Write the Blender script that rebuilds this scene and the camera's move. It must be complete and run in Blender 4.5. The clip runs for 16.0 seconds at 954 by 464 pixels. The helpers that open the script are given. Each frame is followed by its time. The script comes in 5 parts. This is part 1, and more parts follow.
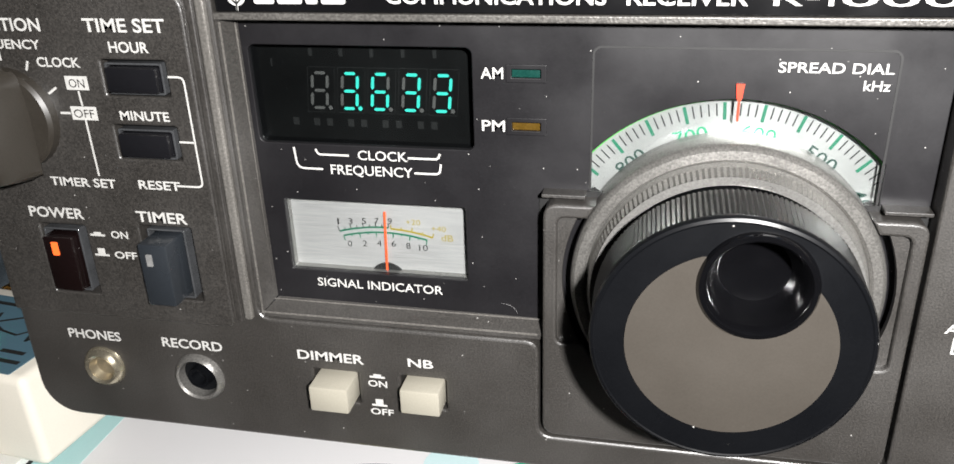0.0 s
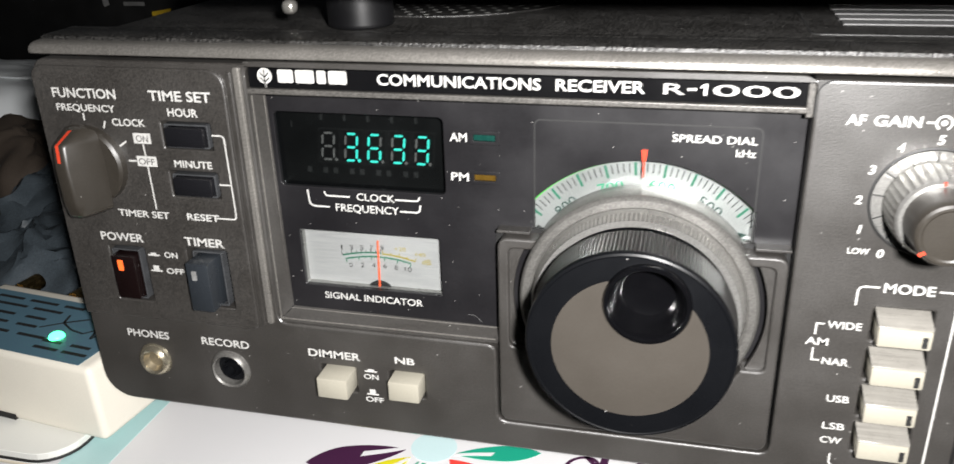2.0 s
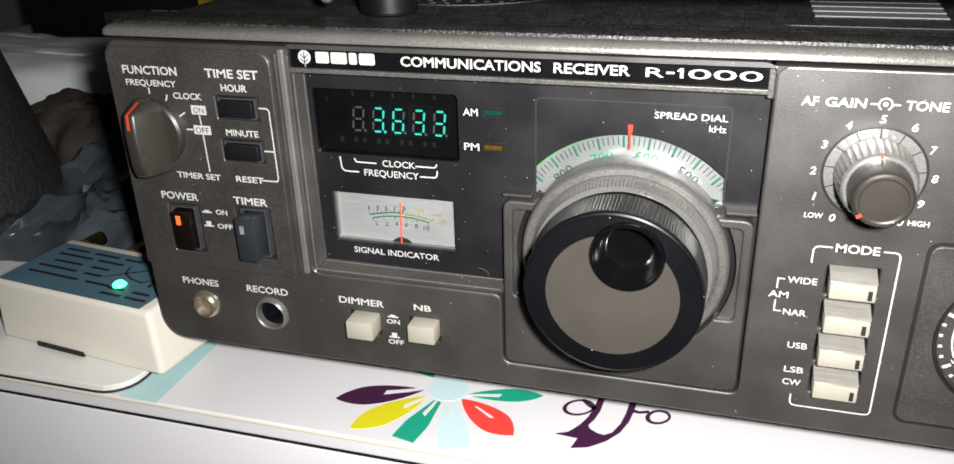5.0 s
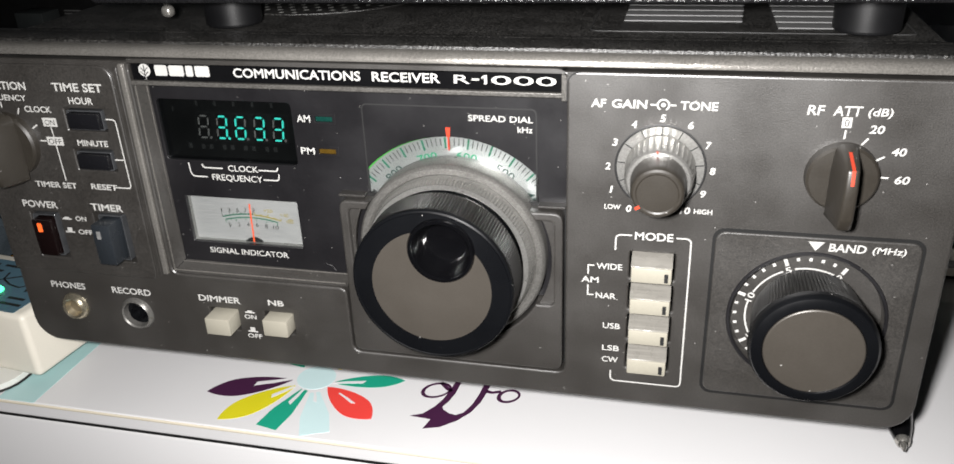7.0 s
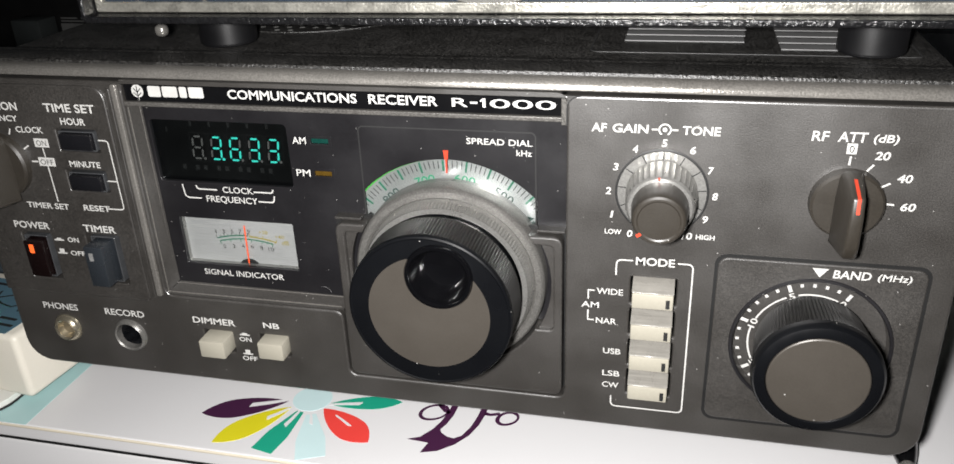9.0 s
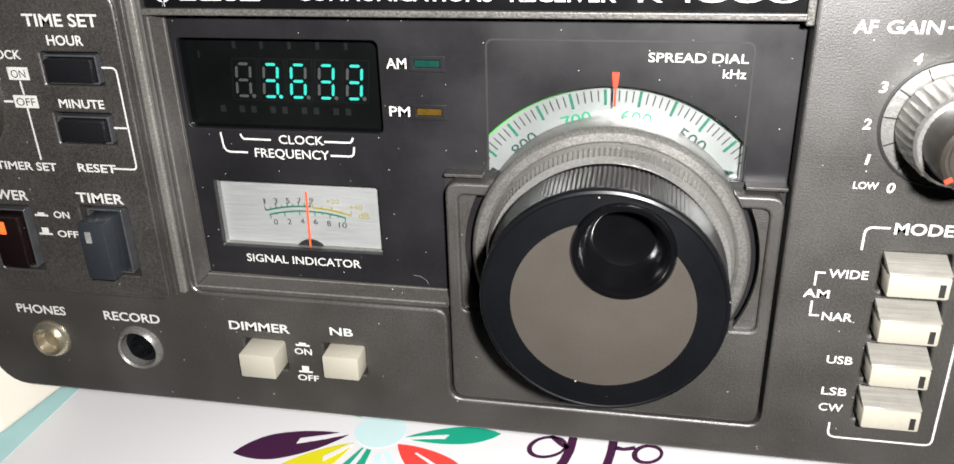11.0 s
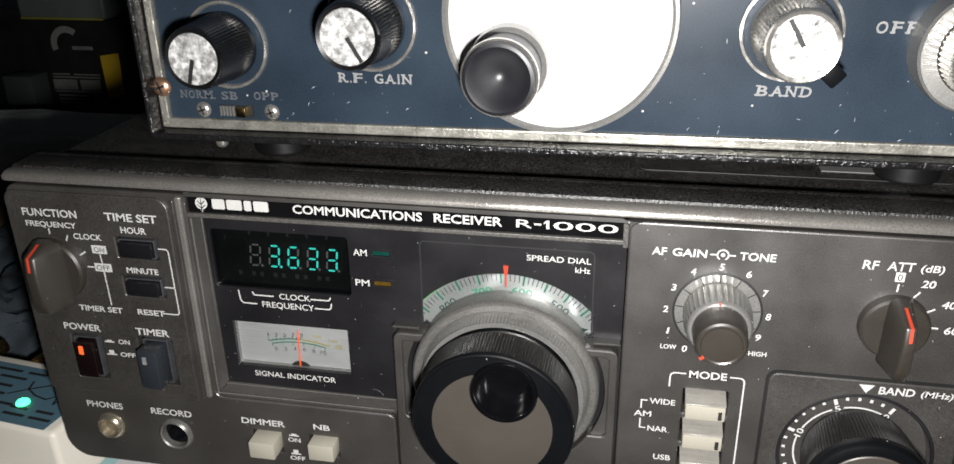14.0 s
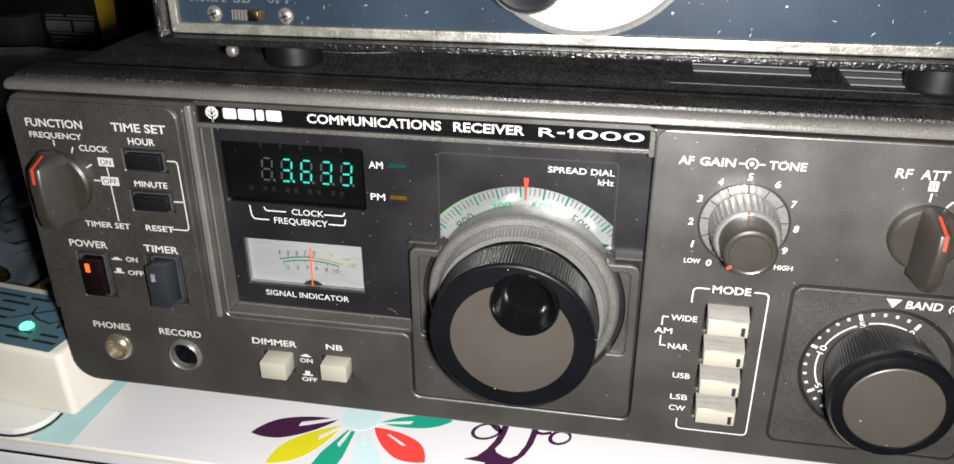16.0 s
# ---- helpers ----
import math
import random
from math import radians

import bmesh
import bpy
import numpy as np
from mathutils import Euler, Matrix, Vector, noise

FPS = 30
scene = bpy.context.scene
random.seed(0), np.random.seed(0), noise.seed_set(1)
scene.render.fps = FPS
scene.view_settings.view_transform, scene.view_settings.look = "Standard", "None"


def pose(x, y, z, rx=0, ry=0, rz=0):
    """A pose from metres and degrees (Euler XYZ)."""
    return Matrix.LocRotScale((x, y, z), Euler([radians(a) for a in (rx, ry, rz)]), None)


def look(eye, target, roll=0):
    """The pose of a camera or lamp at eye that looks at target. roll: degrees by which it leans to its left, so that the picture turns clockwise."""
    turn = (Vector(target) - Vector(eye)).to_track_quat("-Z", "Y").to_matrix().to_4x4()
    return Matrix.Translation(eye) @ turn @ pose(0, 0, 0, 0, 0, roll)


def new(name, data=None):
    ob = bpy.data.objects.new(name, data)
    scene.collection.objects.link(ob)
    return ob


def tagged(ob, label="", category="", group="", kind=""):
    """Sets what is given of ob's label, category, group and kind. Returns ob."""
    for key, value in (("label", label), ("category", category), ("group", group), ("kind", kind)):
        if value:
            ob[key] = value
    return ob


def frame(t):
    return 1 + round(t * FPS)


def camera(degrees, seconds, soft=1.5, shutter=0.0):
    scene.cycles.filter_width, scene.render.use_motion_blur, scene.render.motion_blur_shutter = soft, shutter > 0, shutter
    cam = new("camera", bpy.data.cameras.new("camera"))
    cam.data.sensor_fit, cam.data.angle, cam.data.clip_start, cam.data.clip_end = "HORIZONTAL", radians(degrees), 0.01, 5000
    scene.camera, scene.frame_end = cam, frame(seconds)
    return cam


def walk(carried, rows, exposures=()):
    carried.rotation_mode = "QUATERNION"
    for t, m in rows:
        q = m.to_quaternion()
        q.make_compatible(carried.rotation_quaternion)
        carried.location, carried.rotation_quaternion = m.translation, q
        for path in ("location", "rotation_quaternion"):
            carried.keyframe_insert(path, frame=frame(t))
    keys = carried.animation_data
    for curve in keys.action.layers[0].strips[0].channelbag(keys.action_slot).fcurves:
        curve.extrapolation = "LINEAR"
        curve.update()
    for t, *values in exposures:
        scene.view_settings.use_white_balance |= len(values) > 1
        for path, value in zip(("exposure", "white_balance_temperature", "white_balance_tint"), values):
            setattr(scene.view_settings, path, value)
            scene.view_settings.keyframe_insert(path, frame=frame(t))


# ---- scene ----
cam = camera(58.81, 16.0, shutter=0.5)
# seconds, eye, yaw, pitch, roll
ROWS = [
    (0, -0.00366, -0.15074, 0.14788, 12.709, -24.295, -1.817),
    (0.5, -0.00181, -0.15455, 0.14937, 13.522, -24.255, -1.981),
    (1, 0.00275, -0.16566, 0.15424, 14.397, -24.220, -2.296),
    (1.5, 0.01085, -0.18422, 0.16367, 16.187, -23.367, -2.443),
    (2, 0.01987, -0.18926, 0.17059, 14.626, -23.351, -1.742),
    (2.5, 0.03188, -0.19899, 0.17851, 17.169, -24.876, -2.462),
    (3, 0.02796, -0.20947, 0.17716, 17.474, -23.980, -1.780),
    (3.2, 0.03051, -0.21007, 0.18057, 17.583, -23.781, -1.684),
    (5.3, 0.03668, -0.21886, 0.17872, 16.762, -24.749, -1.711),
    (5.5, 0.04007, -0.21869, 0.17986, 16.259, -24.784, -1.821),
    (6, 0.04989, -0.21812, 0.18019, 14.784, -25.285, -1.532),
    (6.5, 0.06242, -0.22116, 0.18146, 14.206, -25.628, -1.516),
    (7, 0.07598, -0.22245, 0.18796, 14.270, -25.741, -2.404),
    (7.5, 0.07768, -0.22214, 0.18967, 14.092, -25.940, -2.527),
    (8, 0.07391, -0.21664, 0.18671, 13.854, -26.110, -2.343),
    (8.5, 0.07329, -0.21751, 0.18982, 13.867, -25.748, -2.171),
    (9, 0.07477, -0.21602, 0.19210, 14.171, -25.623, -2.336),
    (9.5, 0.03322, -0.17745, 0.16024, 14.683, -25.103, -2.120),
    (9.7, 0.01469, -0.15724, 0.14800, 13.438, -24.063, -1.095),
    (11.8, 0.01945, -0.17177, 0.15053, 11.231, -25.061, -1.895),
    (12, 0.02287, -0.17428, 0.14900, 12.014, -25.264, -2.203),
    (12.5, 0.02264, -0.18971, 0.15485, 10.696, -23.895, -1.034),
    (13, 0.03109, -0.19871, 0.18130, 10.371, -23.540, -0.853),
    (13.5, 0.04743, -0.21479, 0.21169, 10.454, -23.502, -1.291),
    (14, 0.04687, -0.22000, 0.21846, 11.279, -23.505, -0.883),
    (14.5, 0.04439, -0.22412, 0.21698, 10.632, -24.112, -0.792),
    (15, 0.04168, -0.22373, 0.21038, 10.564, -24.923, -0.442),
    (15.5, 0.03965, -0.22185, 0.20434, 10.660, -25.571, -0.281),
    (16, 0.03877, -0.22208, 0.20171, 10.692, -25.887, -0.245),
]
EXPOSURES = [(0.0, 0.39), (1.0, 0.40), (3.0, 0.29), (6.0, 0.12), (7.5, -0.08), (9.0, -0.09), (9.5, 0.42), (12.0, 0.24), (12.5, 0.18), (13.0, 0.05), (13.5, -0.28), (14.5, -0.25), (16.0, 0.19)]
walk(cam, [(t, pose(x, y, z, 90 + pitch, 0, yaw) @ pose(0, 0, 0, 0, 0, roll)) for t, x, y, z, yaw, pitch, roll in ROWS], EXPOSURES)

# ---------------------------------------------------------------- light
world = bpy.data.worlds.new("night_room")
scene.world = world
world.use_nodes = True
world.node_tree.nodes["Background"].inputs[0].default_value = (0.55, 0.65, 0.8, 1)
world.node_tree.nodes["Background"].inputs[1].default_value = 0.016

# the torch of the handheld phone that films: one small white lamp
torch_data = bpy.data.lights.new("torch", "AREA")
torch_data.shape, torch_data.size, torch_data.energy = "DISK", 0.016, 2.15
torch_data.color = (1.0, 0.98, 0.965)
torch = new("torch", torch_data)
torch.matrix_world = look((0.058, -0.220, 0.192), (0.046, 0.0, 0.090))

# ---------------------------------------------------------------- materials


def mat(name, color, rough=0.5, metal=0.0, grain=0.0, grain_size=0.0004, vary=0.12, vary_size=0.02, dust=0.0, dust_size=0.004,
        spec=0.5, coat=0.0, stretch=None, rough_vary=0.08, speck=0.0, ior=1.5):
    """A surface with fine grain bump, slow colour change, and specks of dust."""
    m = bpy.data.materials.new(name)
    m.use_nodes = True
    nt = m.node_tree
    n, link = nt.nodes, nt.links.new
    b = n["Principled BSDF"]
    b.inputs["Metallic"].default_value = metal
    b.inputs["Specular IOR Level"].default_value = spec
    b.inputs["Coat Weight"].default_value = coat
    b.inputs["Coat Roughness"].default_value = 0.08
    b.inputs["IOR"].default_value = ior
    co = n.new("ShaderNodeTexCoord")
    mp = n.new("ShaderNodeMapping")
    link(co.outputs["Object"], mp.inputs[0])
    if stretch:
        mp.inputs["Scale"].default_value = stretch
    slow = n.new("ShaderNodeTexNoise")
    slow.inputs["Scale"].default_value, slow.inputs["Detail"].default_value = 1 / vary_size, 5
    link(co.outputs["Object"], slow.inputs["Vector"])
    fine = n.new("ShaderNodeTexNoise")
    fine.inputs["Scale"].default_value, fine.inputs["Detail"].default_value = 1 / grain_size, 3
    link(mp.outputs[0], fine.inputs["Vector"])
    both = n.new("ShaderNodeMath")
    both.operation = "ADD"
    link(slow.outputs[0], both.inputs[0])
    link(fine.outputs[0], both.inputs[1])
    ramp = n.new("ShaderNodeMapRange")
    ramp.inputs[1].default_value, ramp.inputs[2].default_value = 0.6, 1.4
    ramp.inputs[3].default_value, ramp.inputs[4].default_value = 1 - vary, 1 + vary
    link(both.outputs[0], ramp.inputs[0])
    mul = n.new("ShaderNodeVectorMath")
    mul.operation = "SCALE"
    mul.inputs[0].default_value = color
    link(ramp.outputs[0], mul.inputs["Scale"])
    last = mul.outputs[0]
    if speck:
        hard = n.new("ShaderNodeMapRange")
        hard.inputs[1].default_value, hard.inputs[2].default_value = 0.36, 0.66
        hard.inputs[3].default_value, hard.inputs[4].default_value = 1 - speck, 1 + speck
        link(fine.outputs[0], hard.inputs[0])
        mul2 = n.new("ShaderNodeVectorMath")
        mul2.operation = "SCALE"
        link(last, mul2.inputs[0])
        link(hard.outputs[0], mul2.inputs["Scale"])
        last = mul2.outputs[0]
    if dust:
        vo = n.new("ShaderNodeTexVoronoi")
        vo.inputs["Scale"].default_value = 1 / dust_size
        link(co.outputs["Object"], vo.inputs["Vector"])
        near = n.new("ShaderNodeMapRange")
        near.inputs[1].default_value, near.inputs[2].default_value = 0.03, 0.07
        near.inputs[3].default_value, near.inputs[4].default_value = 1, 0
        link(vo.outputs["Distance"], near.inputs[0])
        some = n.new("ShaderNodeMapRange")
        some.inputs[1].default_value, some.inputs[2].default_value = 1 - dust, 1 - dust + 0.02
        sep = n.new("ShaderNodeSeparateColor")
        link(vo.outputs["Color"], sep.inputs[0])
        link(sep.outputs[0], some.inputs[0])
        f = n.new("ShaderNodeMath")
        f.operation = "MULTIPLY"
        link(near.outputs[0], f.inputs[0])
        link(some.outputs[0], f.inputs[1])
        mix = n.new("ShaderNodeMix")
        mix.data_type = "RGBA"
        link(f.outputs[0], mix.inputs["Factor"])
        link(last, mix.inputs["A"])
        mix.inputs["B"].default_value = (0.45, 0.44, 0.42, 1)
        last = mix.outputs["Result"]
    link(last, b.inputs["Base Color"])
    rr_ = n.new("ShaderNodeMapRange")
    rr_.inputs[1].default_value, rr_.inputs[2].default_value = 0.3, 0.7
    rr_.inputs[3].default_value, rr_.inputs[4].default_value = max(rough - rough_vary, 0.02), min(rough + rough_vary, 1)
    link(slow.outputs[0], rr_.inputs[0])
    link(rr_.outputs[0], b.inputs["Roughness"])
    if grain:
        bump = n.new("ShaderNodeBump")
        bump.inputs["Strength"].default_value, bump.inputs["Distance"].default_value = grain, grain_size * 0.5
        link(fine.outputs[0], bump.inputs["Height"])
        link(bump.outputs[0], b.inputs["Normal"])
    return m


def glow(name, color, strength, base=(0.02, 0.02, 0.02)):
    m = bpy.data.materials.new(name)
    m.use_nodes = True
    b = m.node_tree.nodes["Principled BSDF"]
    b.inputs["Base Color"].default_value = (*base, 1)
    b.inputs["Emission Color"].default_value = (*color, 1)
    b.inputs["Emission Strength"].default_value = strength
    b.inputs["Roughness"].default_value = 0.4
    return m


def clear(name, tint=(1, 1, 1), rough=0.02, mirror=0.06):
    """A thin flat pane: what lies behind shows through a weak mirror."""
    m = bpy.data.materials.new(name)
    m.use_nodes = True
    nt = m.node_tree
    n, link = nt.nodes, nt.links.new
    out = n["Material Output"]
    n.remove(n["Principled BSDF"])
    tr, gl, mix = n.new("ShaderNodeBsdfTransparent"), n.new("ShaderNodeBsdfGlossy"), n.new("ShaderNodeMixShader")
    tr.inputs[0].default_value = (*tint, 1)
    gl.inputs["Roughness"].default_value = rough
    mix.inputs[0].default_value = mirror
    link(tr.outputs[0], mix.inputs[1])
    link(gl.outputs[0], mix.inputs[2])
    link(mix.outputs[0], out.inputs[0])
    return m


PANEL = mat("grey_panel_plastic", (0.031, 0.0283, 0.0255), 0.43, grain=0.25, grain_size=0.00036, vary=0.2, dust=0.35, dust_size=0.0026, spec=0.95, speck=0.34, ior=1.6)
PANEL_DARK = mat("dark_panel_plastic", (0.024, 0.022, 0.020), 0.46, grain=0.3, grain_size=0.00036, dust=0.3, dust_size=0.0026, speck=0.5, spec=0.8)
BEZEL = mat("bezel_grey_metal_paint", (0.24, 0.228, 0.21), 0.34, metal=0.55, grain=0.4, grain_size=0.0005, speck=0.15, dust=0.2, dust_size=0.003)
TRIM = mat("grey_trim_paint", (0.10, 0.095, 0.088), 0.4, metal=0.3, grain=0.4, grain_size=0.0005, speck=0.3, dust=0.3, dust_size=0.003)
WINDOW = mat("black_window_plastic", (0.0095, 0.009, 0.0102), 0.38, vary=0.25, dust=0.6, dust_size=0.0022, spec=0.6)
GLOSS = mat("black_gloss_plastic", (0.004, 0.004, 0.0045), 0.22, dust=0.10, dust_size=0.003, spec=0.4)
KNOB = mat("black_knob_plastic", (0.0035, 0.0038, 0.0046), 0.3, dust=0.35, dust_size=0.0032, vary=0.2, spec=0.3)
KNURL = mat("black_knurled_plastic", (0.012, 0.0115, 0.011), 0.34, dust=0.15, dust_size=0.002, spec=0.5)
KNURL_BLACK = mat("black_knurled_gloss", (0.004, 0.004, 0.0045), 0.2, dust=0.2, dust_size=0.002, spec=1.0)
KNOB_GREY = mat("grey_knob_plastic", (0.027, 0.0232, 0.0185), 0.34, dust=0.15, dust_size=0.003, speck=0.08, spec=0.8)
PLATE = mat("brown_grey_metal_plate", (0.058, 0.051, 0.043), 0.4, metal=0.2, vary=0.1, dust=0.15, dust_size=0.004)
SILVER = mat("satin_silver", (0.34, 0.335, 0.32), 0.32, metal=0.7, grain=0.2, grain_size=0.0004, speck=0.1)
CHROME = mat("bright_metal", (0.55, 0.53, 0.49), 0.22, metal=0.85, vary=0.25, vary_size=0.003)
BRASS = mat("brass", (0.66, 0.47, 0.22), 0.25, metal=1.0, vary=0.2, vary_size=0.003)
COPPER = mat("copper_screw_metal", (0.66, 0.40, 0.26), 0.3, metal=0.9, vary=0.2, vary_size=0.003)
COLLAR = mat("grey_collar_metal", (0.17, 0.165, 0.155), 0.34, metal=0.5, grain=0.3, grain_size=0.0004, speck=0.2, dust=0.2, dust_size=0.003)
SPUN = mat("spun_aluminium", (0.70, 0.695, 0.68), 0.26, metal=0.6, grain=0.35, grain_size=0.0016, vary=0.6, vary_size=0.003, rough_vary=0.2, speck=0.3)
DIAL = mat("silver_dial_face", (0.47, 0.475, 0.465), 0.40, metal=0.72, grain=0.25, grain_size=0.0004, vary=0.1)
METER = mat("brushed_meter_face", (0.40, 0.395, 0.39), 0.4, metal=0.3, grain=0.35, grain_size=0.0004, stretch=(0.05, 1, 1), vary=0.06, speck=0.07)
WHITE = mat("white_ink", (0.49, 0.485, 0.465), 0.6, vary=0.1, vary_size=0.003)
DIM_WHITE = mat("worn_white_ink", (0.19, 0.19, 0.187), 0.6, vary=0.3, vary_size=0.002)
INK = mat("black_ink", (0.012, 0.012, 0.012), 0.6)
GREEN = mat("green_ink", (0.008, 0.13, 0.07), 0.5)
YELLOW_INK = mat("yellow_ink", (0.27, 0.21, 0.012), 0.5)
RED = mat("red_pointer_paint", (0.50, 0.045, 0.018), 0.45)
ORANGE = glow("lit_orange_indicator", (1.0, 0.13, 0.02), 1.0, (0.5, 0.08, 0.02))
CREAM = mat("cream_button_plastic", (0.33, 0.31, 0.255), 0.36, vary=0.08, grain=0.05)
CAP_CLEAR = mat("clear_cap_plastic", (0.21, 0.20, 0.18), 0.28, vary=0.15, vary_size=0.004, grain=0.4, grain_size=0.0012, stretch=(0.06, 1, 1))
SLEEVE = mat("smoky_clear_sleeve", (0.05, 0.052, 0.055), 0.16, spec=1.0, vary=0.3, vary_size=0.004)
BLUE_BLACK = mat("black_button_plastic", (0.008, 0.008, 0.0095), 0.18, dust=0.2, dust_size=0.002, spec=1.0)
SLATE = mat("slate_button_plastic", (0.020, 0.0235, 0.028), 0.24, dust=0.1, dust_size=0.003, spec=0.8)
MAROON = mat("dark_red_button_plastic", (0.0065, 0.0034, 0.0034), 0.2, spec=0.8, dust=0.1, dust_size=0.003)
# for black parts, and as painted shade in gaps and openings
BLACK_AND_SHADE = mat("near_black_and_painted_shade", (0.004, 0.004, 0.004), 0.6)
CASE = mat("black_textured_case_paint", (0.020, 0.0192, 0.018), 0.42, grain=1.0, grain_size=0.0008, vary=0.4, vary_size=0.01, dust=0.5, dust_size=0.0024, speck=0.8, spec=0.7)
SLAT = mat("grey_vent_paint", (0.15, 0.15, 0.15), 0.5, dust=0.05, dust_size=0.003)
RUBBER = mat("black_rubber", (0.004, 0.004, 0.0045), 0.45, vary=0.2, spec=0.35)
DIGIT = glow("lit_cyan_green_digit", (0.03, 0.68, 0.55), 1.35, (0.02, 0.1, 0.08))
GHOST = mat("unlit_digit_grey", (0.055, 0.054, 0.052), 0.6)
GHOST_LINE = mat("tube_grid_grey", (0.0065, 0.0065, 0.0065), 0.5)
LED_GREEN_OFF = mat("unlit_green_lens", (0.004, 0.034, 0.027), 0.25, vary=0.3, vary_size=0.003)
LED_AMBER_OFF = mat("unlit_amber_lens", (0.07, 0.04, 0.006), 0.25, vary=0.3, vary_size=0.003)
LED_ON = glow("lit_green_led", (0.06, 1.0, 0.34), 5.0)
GLASS = clear("window_glass", (0.93, 0.95, 0.95), 0.03, 0.05)
SMOKE = clear("display_glass", (0.82, 0.86, 0.86), 0.03, 0.05)
BLUE = mat("slate_blue_panel_paint", (0.0175, 0.027, 0.0395), 0.36, vary=0.4, vary_size=0.03, dust=0.5, dust_size=0.006, spec=0.12)
CRANK = mat("satin_black_crank", (0.006, 0.006, 0.0085), 0.42, spec=1.0, vary=0.2)
CUP = mat("glossy_black_cup", (0.0025, 0.0025, 0.003), 0.13, spec=0.9, rough_vary=0.04, vary_size=0.004)
BORE_RING = mat("worn_nickel_brass", (0.50, 0.45, 0.34), 0.24, metal=0.85, vary=0.25, vary_size=0.003)
BORE = mat("dull_brass_bore", (0.26, 0.22, 0.15), 0.35, metal=0.6, vary=0.2, vary_size=0.003)
GROOVE = mat("black_line_paint", (0.03, 0.03, 0.03), 0.5)
LEATHER = mat("black_leatherette", (0.007, 0.007, 0.0075), 0.25, grain=0.8, grain_size=0.0012, vary=0.3, vary_size=0.006, spec=0.35)
RIM = mat("worn_silver_trim", (0.36, 0.35, 0.31), 0.32, metal=0.7, grain=0.3, grain_size=0.0008, vary=0.4, vary_size=0.005)
PRINT_DIM = mat("dull_pale_print", (0.13, 0.13, 0.127), 0.6, vary=0.3, vary_size=0.006)
WHITE_DIAL = mat("white_dial_disc", (0.72, 0.72, 0.72), 0.35, vary=0.05)
TABLE = mat("white_table_laminate", (0.66, 0.655, 0.66), 0.42, vary=0.03, vary_size=0.08)
TABLE_EDGE = mat("cream_table_edging", (0.66, 0.60, 0.48), 0.45, vary=0.08)
TEAL = mat("pale_teal_print", (0.40, 0.60, 0.60), 0.45, vary=0.04)
PALE = mat("pale_blue_print", (0.52, 0.68, 0.69), 0.45, vary=0.04)
PURPLE = mat("dark_purple_print", (0.048, 0.012, 0.042), 0.42, vary=0.05)
YELLOW = mat("yellow_print", (0.62, 0.56, 0.015), 0.42, vary=0.04)
EMERALD = mat("green_print", (0.012, 0.30, 0.19), 0.42, vary=0.04)
CORAL = mat("coral_print", (0.72, 0.055, 0.045), 0.42, vary=0.04)
BOX_CREAM = mat("ivory_box_plastic", (0.68, 0.645, 0.56), 0.42, vary=0.05, grain=0.05)
LABEL = mat("blue_grey_label", (0.075, 0.145, 0.19), 0.4, vary=0.1)
MAT_WHITE = mat("white_board", (0.70, 0.70, 0.66), 0.5, vary=0.04)
FABRIC = mat("black_speaker_cloth", (0.012, 0.012, 0.013), 0.75, grain=1.0, grain_size=0.0022, vary=0.5, vary_size=0.003)
BAG = mat("grey_plastic_bag", (0.05, 0.062, 0.072), 0.26, vary=0.6, vary_size=0.05, spec=0.5)
BAG_BROWN = mat("brown_cloth", (0.05, 0.037, 0.027), 0.8, vary=0.5, vary_size=0.04)
CARTON = mat("black_carton", (0.008, 0.008, 0.008), 0.5, vary=0.2)
YELLOW_TAPE = mat("yellow_carton_print", (0.55, 0.36, 0.02), 0.5)
# lightened so that the unseen walls throw some torch light back
WALL = mat("bounce_wall_paint", (0.42, 0.45, 0.48), 0.8)
FLOOR = mat("brown_floor", (0.12, 0.08, 0.05), 0.6)

# ---------------------------------------------------------------- builders; places are given in millimetres
MM = 0.001


def thing(name, at, label, category, group="", kind=""):
    ob = new(name)
    ob.location = Vector(at) * MM
    return tagged(ob, label, category, group, kind)


def hang(ob, parent):
    """ob, whose mesh is laid out in the world, becomes a part of parent."""
    if parent is not None:
        ob.parent = parent
        if parent.parent is None:
            ob.matrix_parent_inverse = Matrix.Translation(-parent.location)
    return ob


def finish(name, me, material, parent=None, label="", smooth=True, crease=32):
    me.materials.clear()
    me.materials.append(material)
    if smooth:
        me.polygons.foreach_set("use_smooth", [True] * len(me.polygons))
        me.set_sharp_from_angle(angle=radians(crease))
    ob = hang(new(name, me), parent)
    return tagged(ob, label) if label else ob


def part(name, bm, material, parent=None, label="", smooth=True):
    me = bpy.data.meshes.new(name)
    bm.to_mesh(me)
    bm.free()
    return finish(name, me, material, parent, label, smooth)


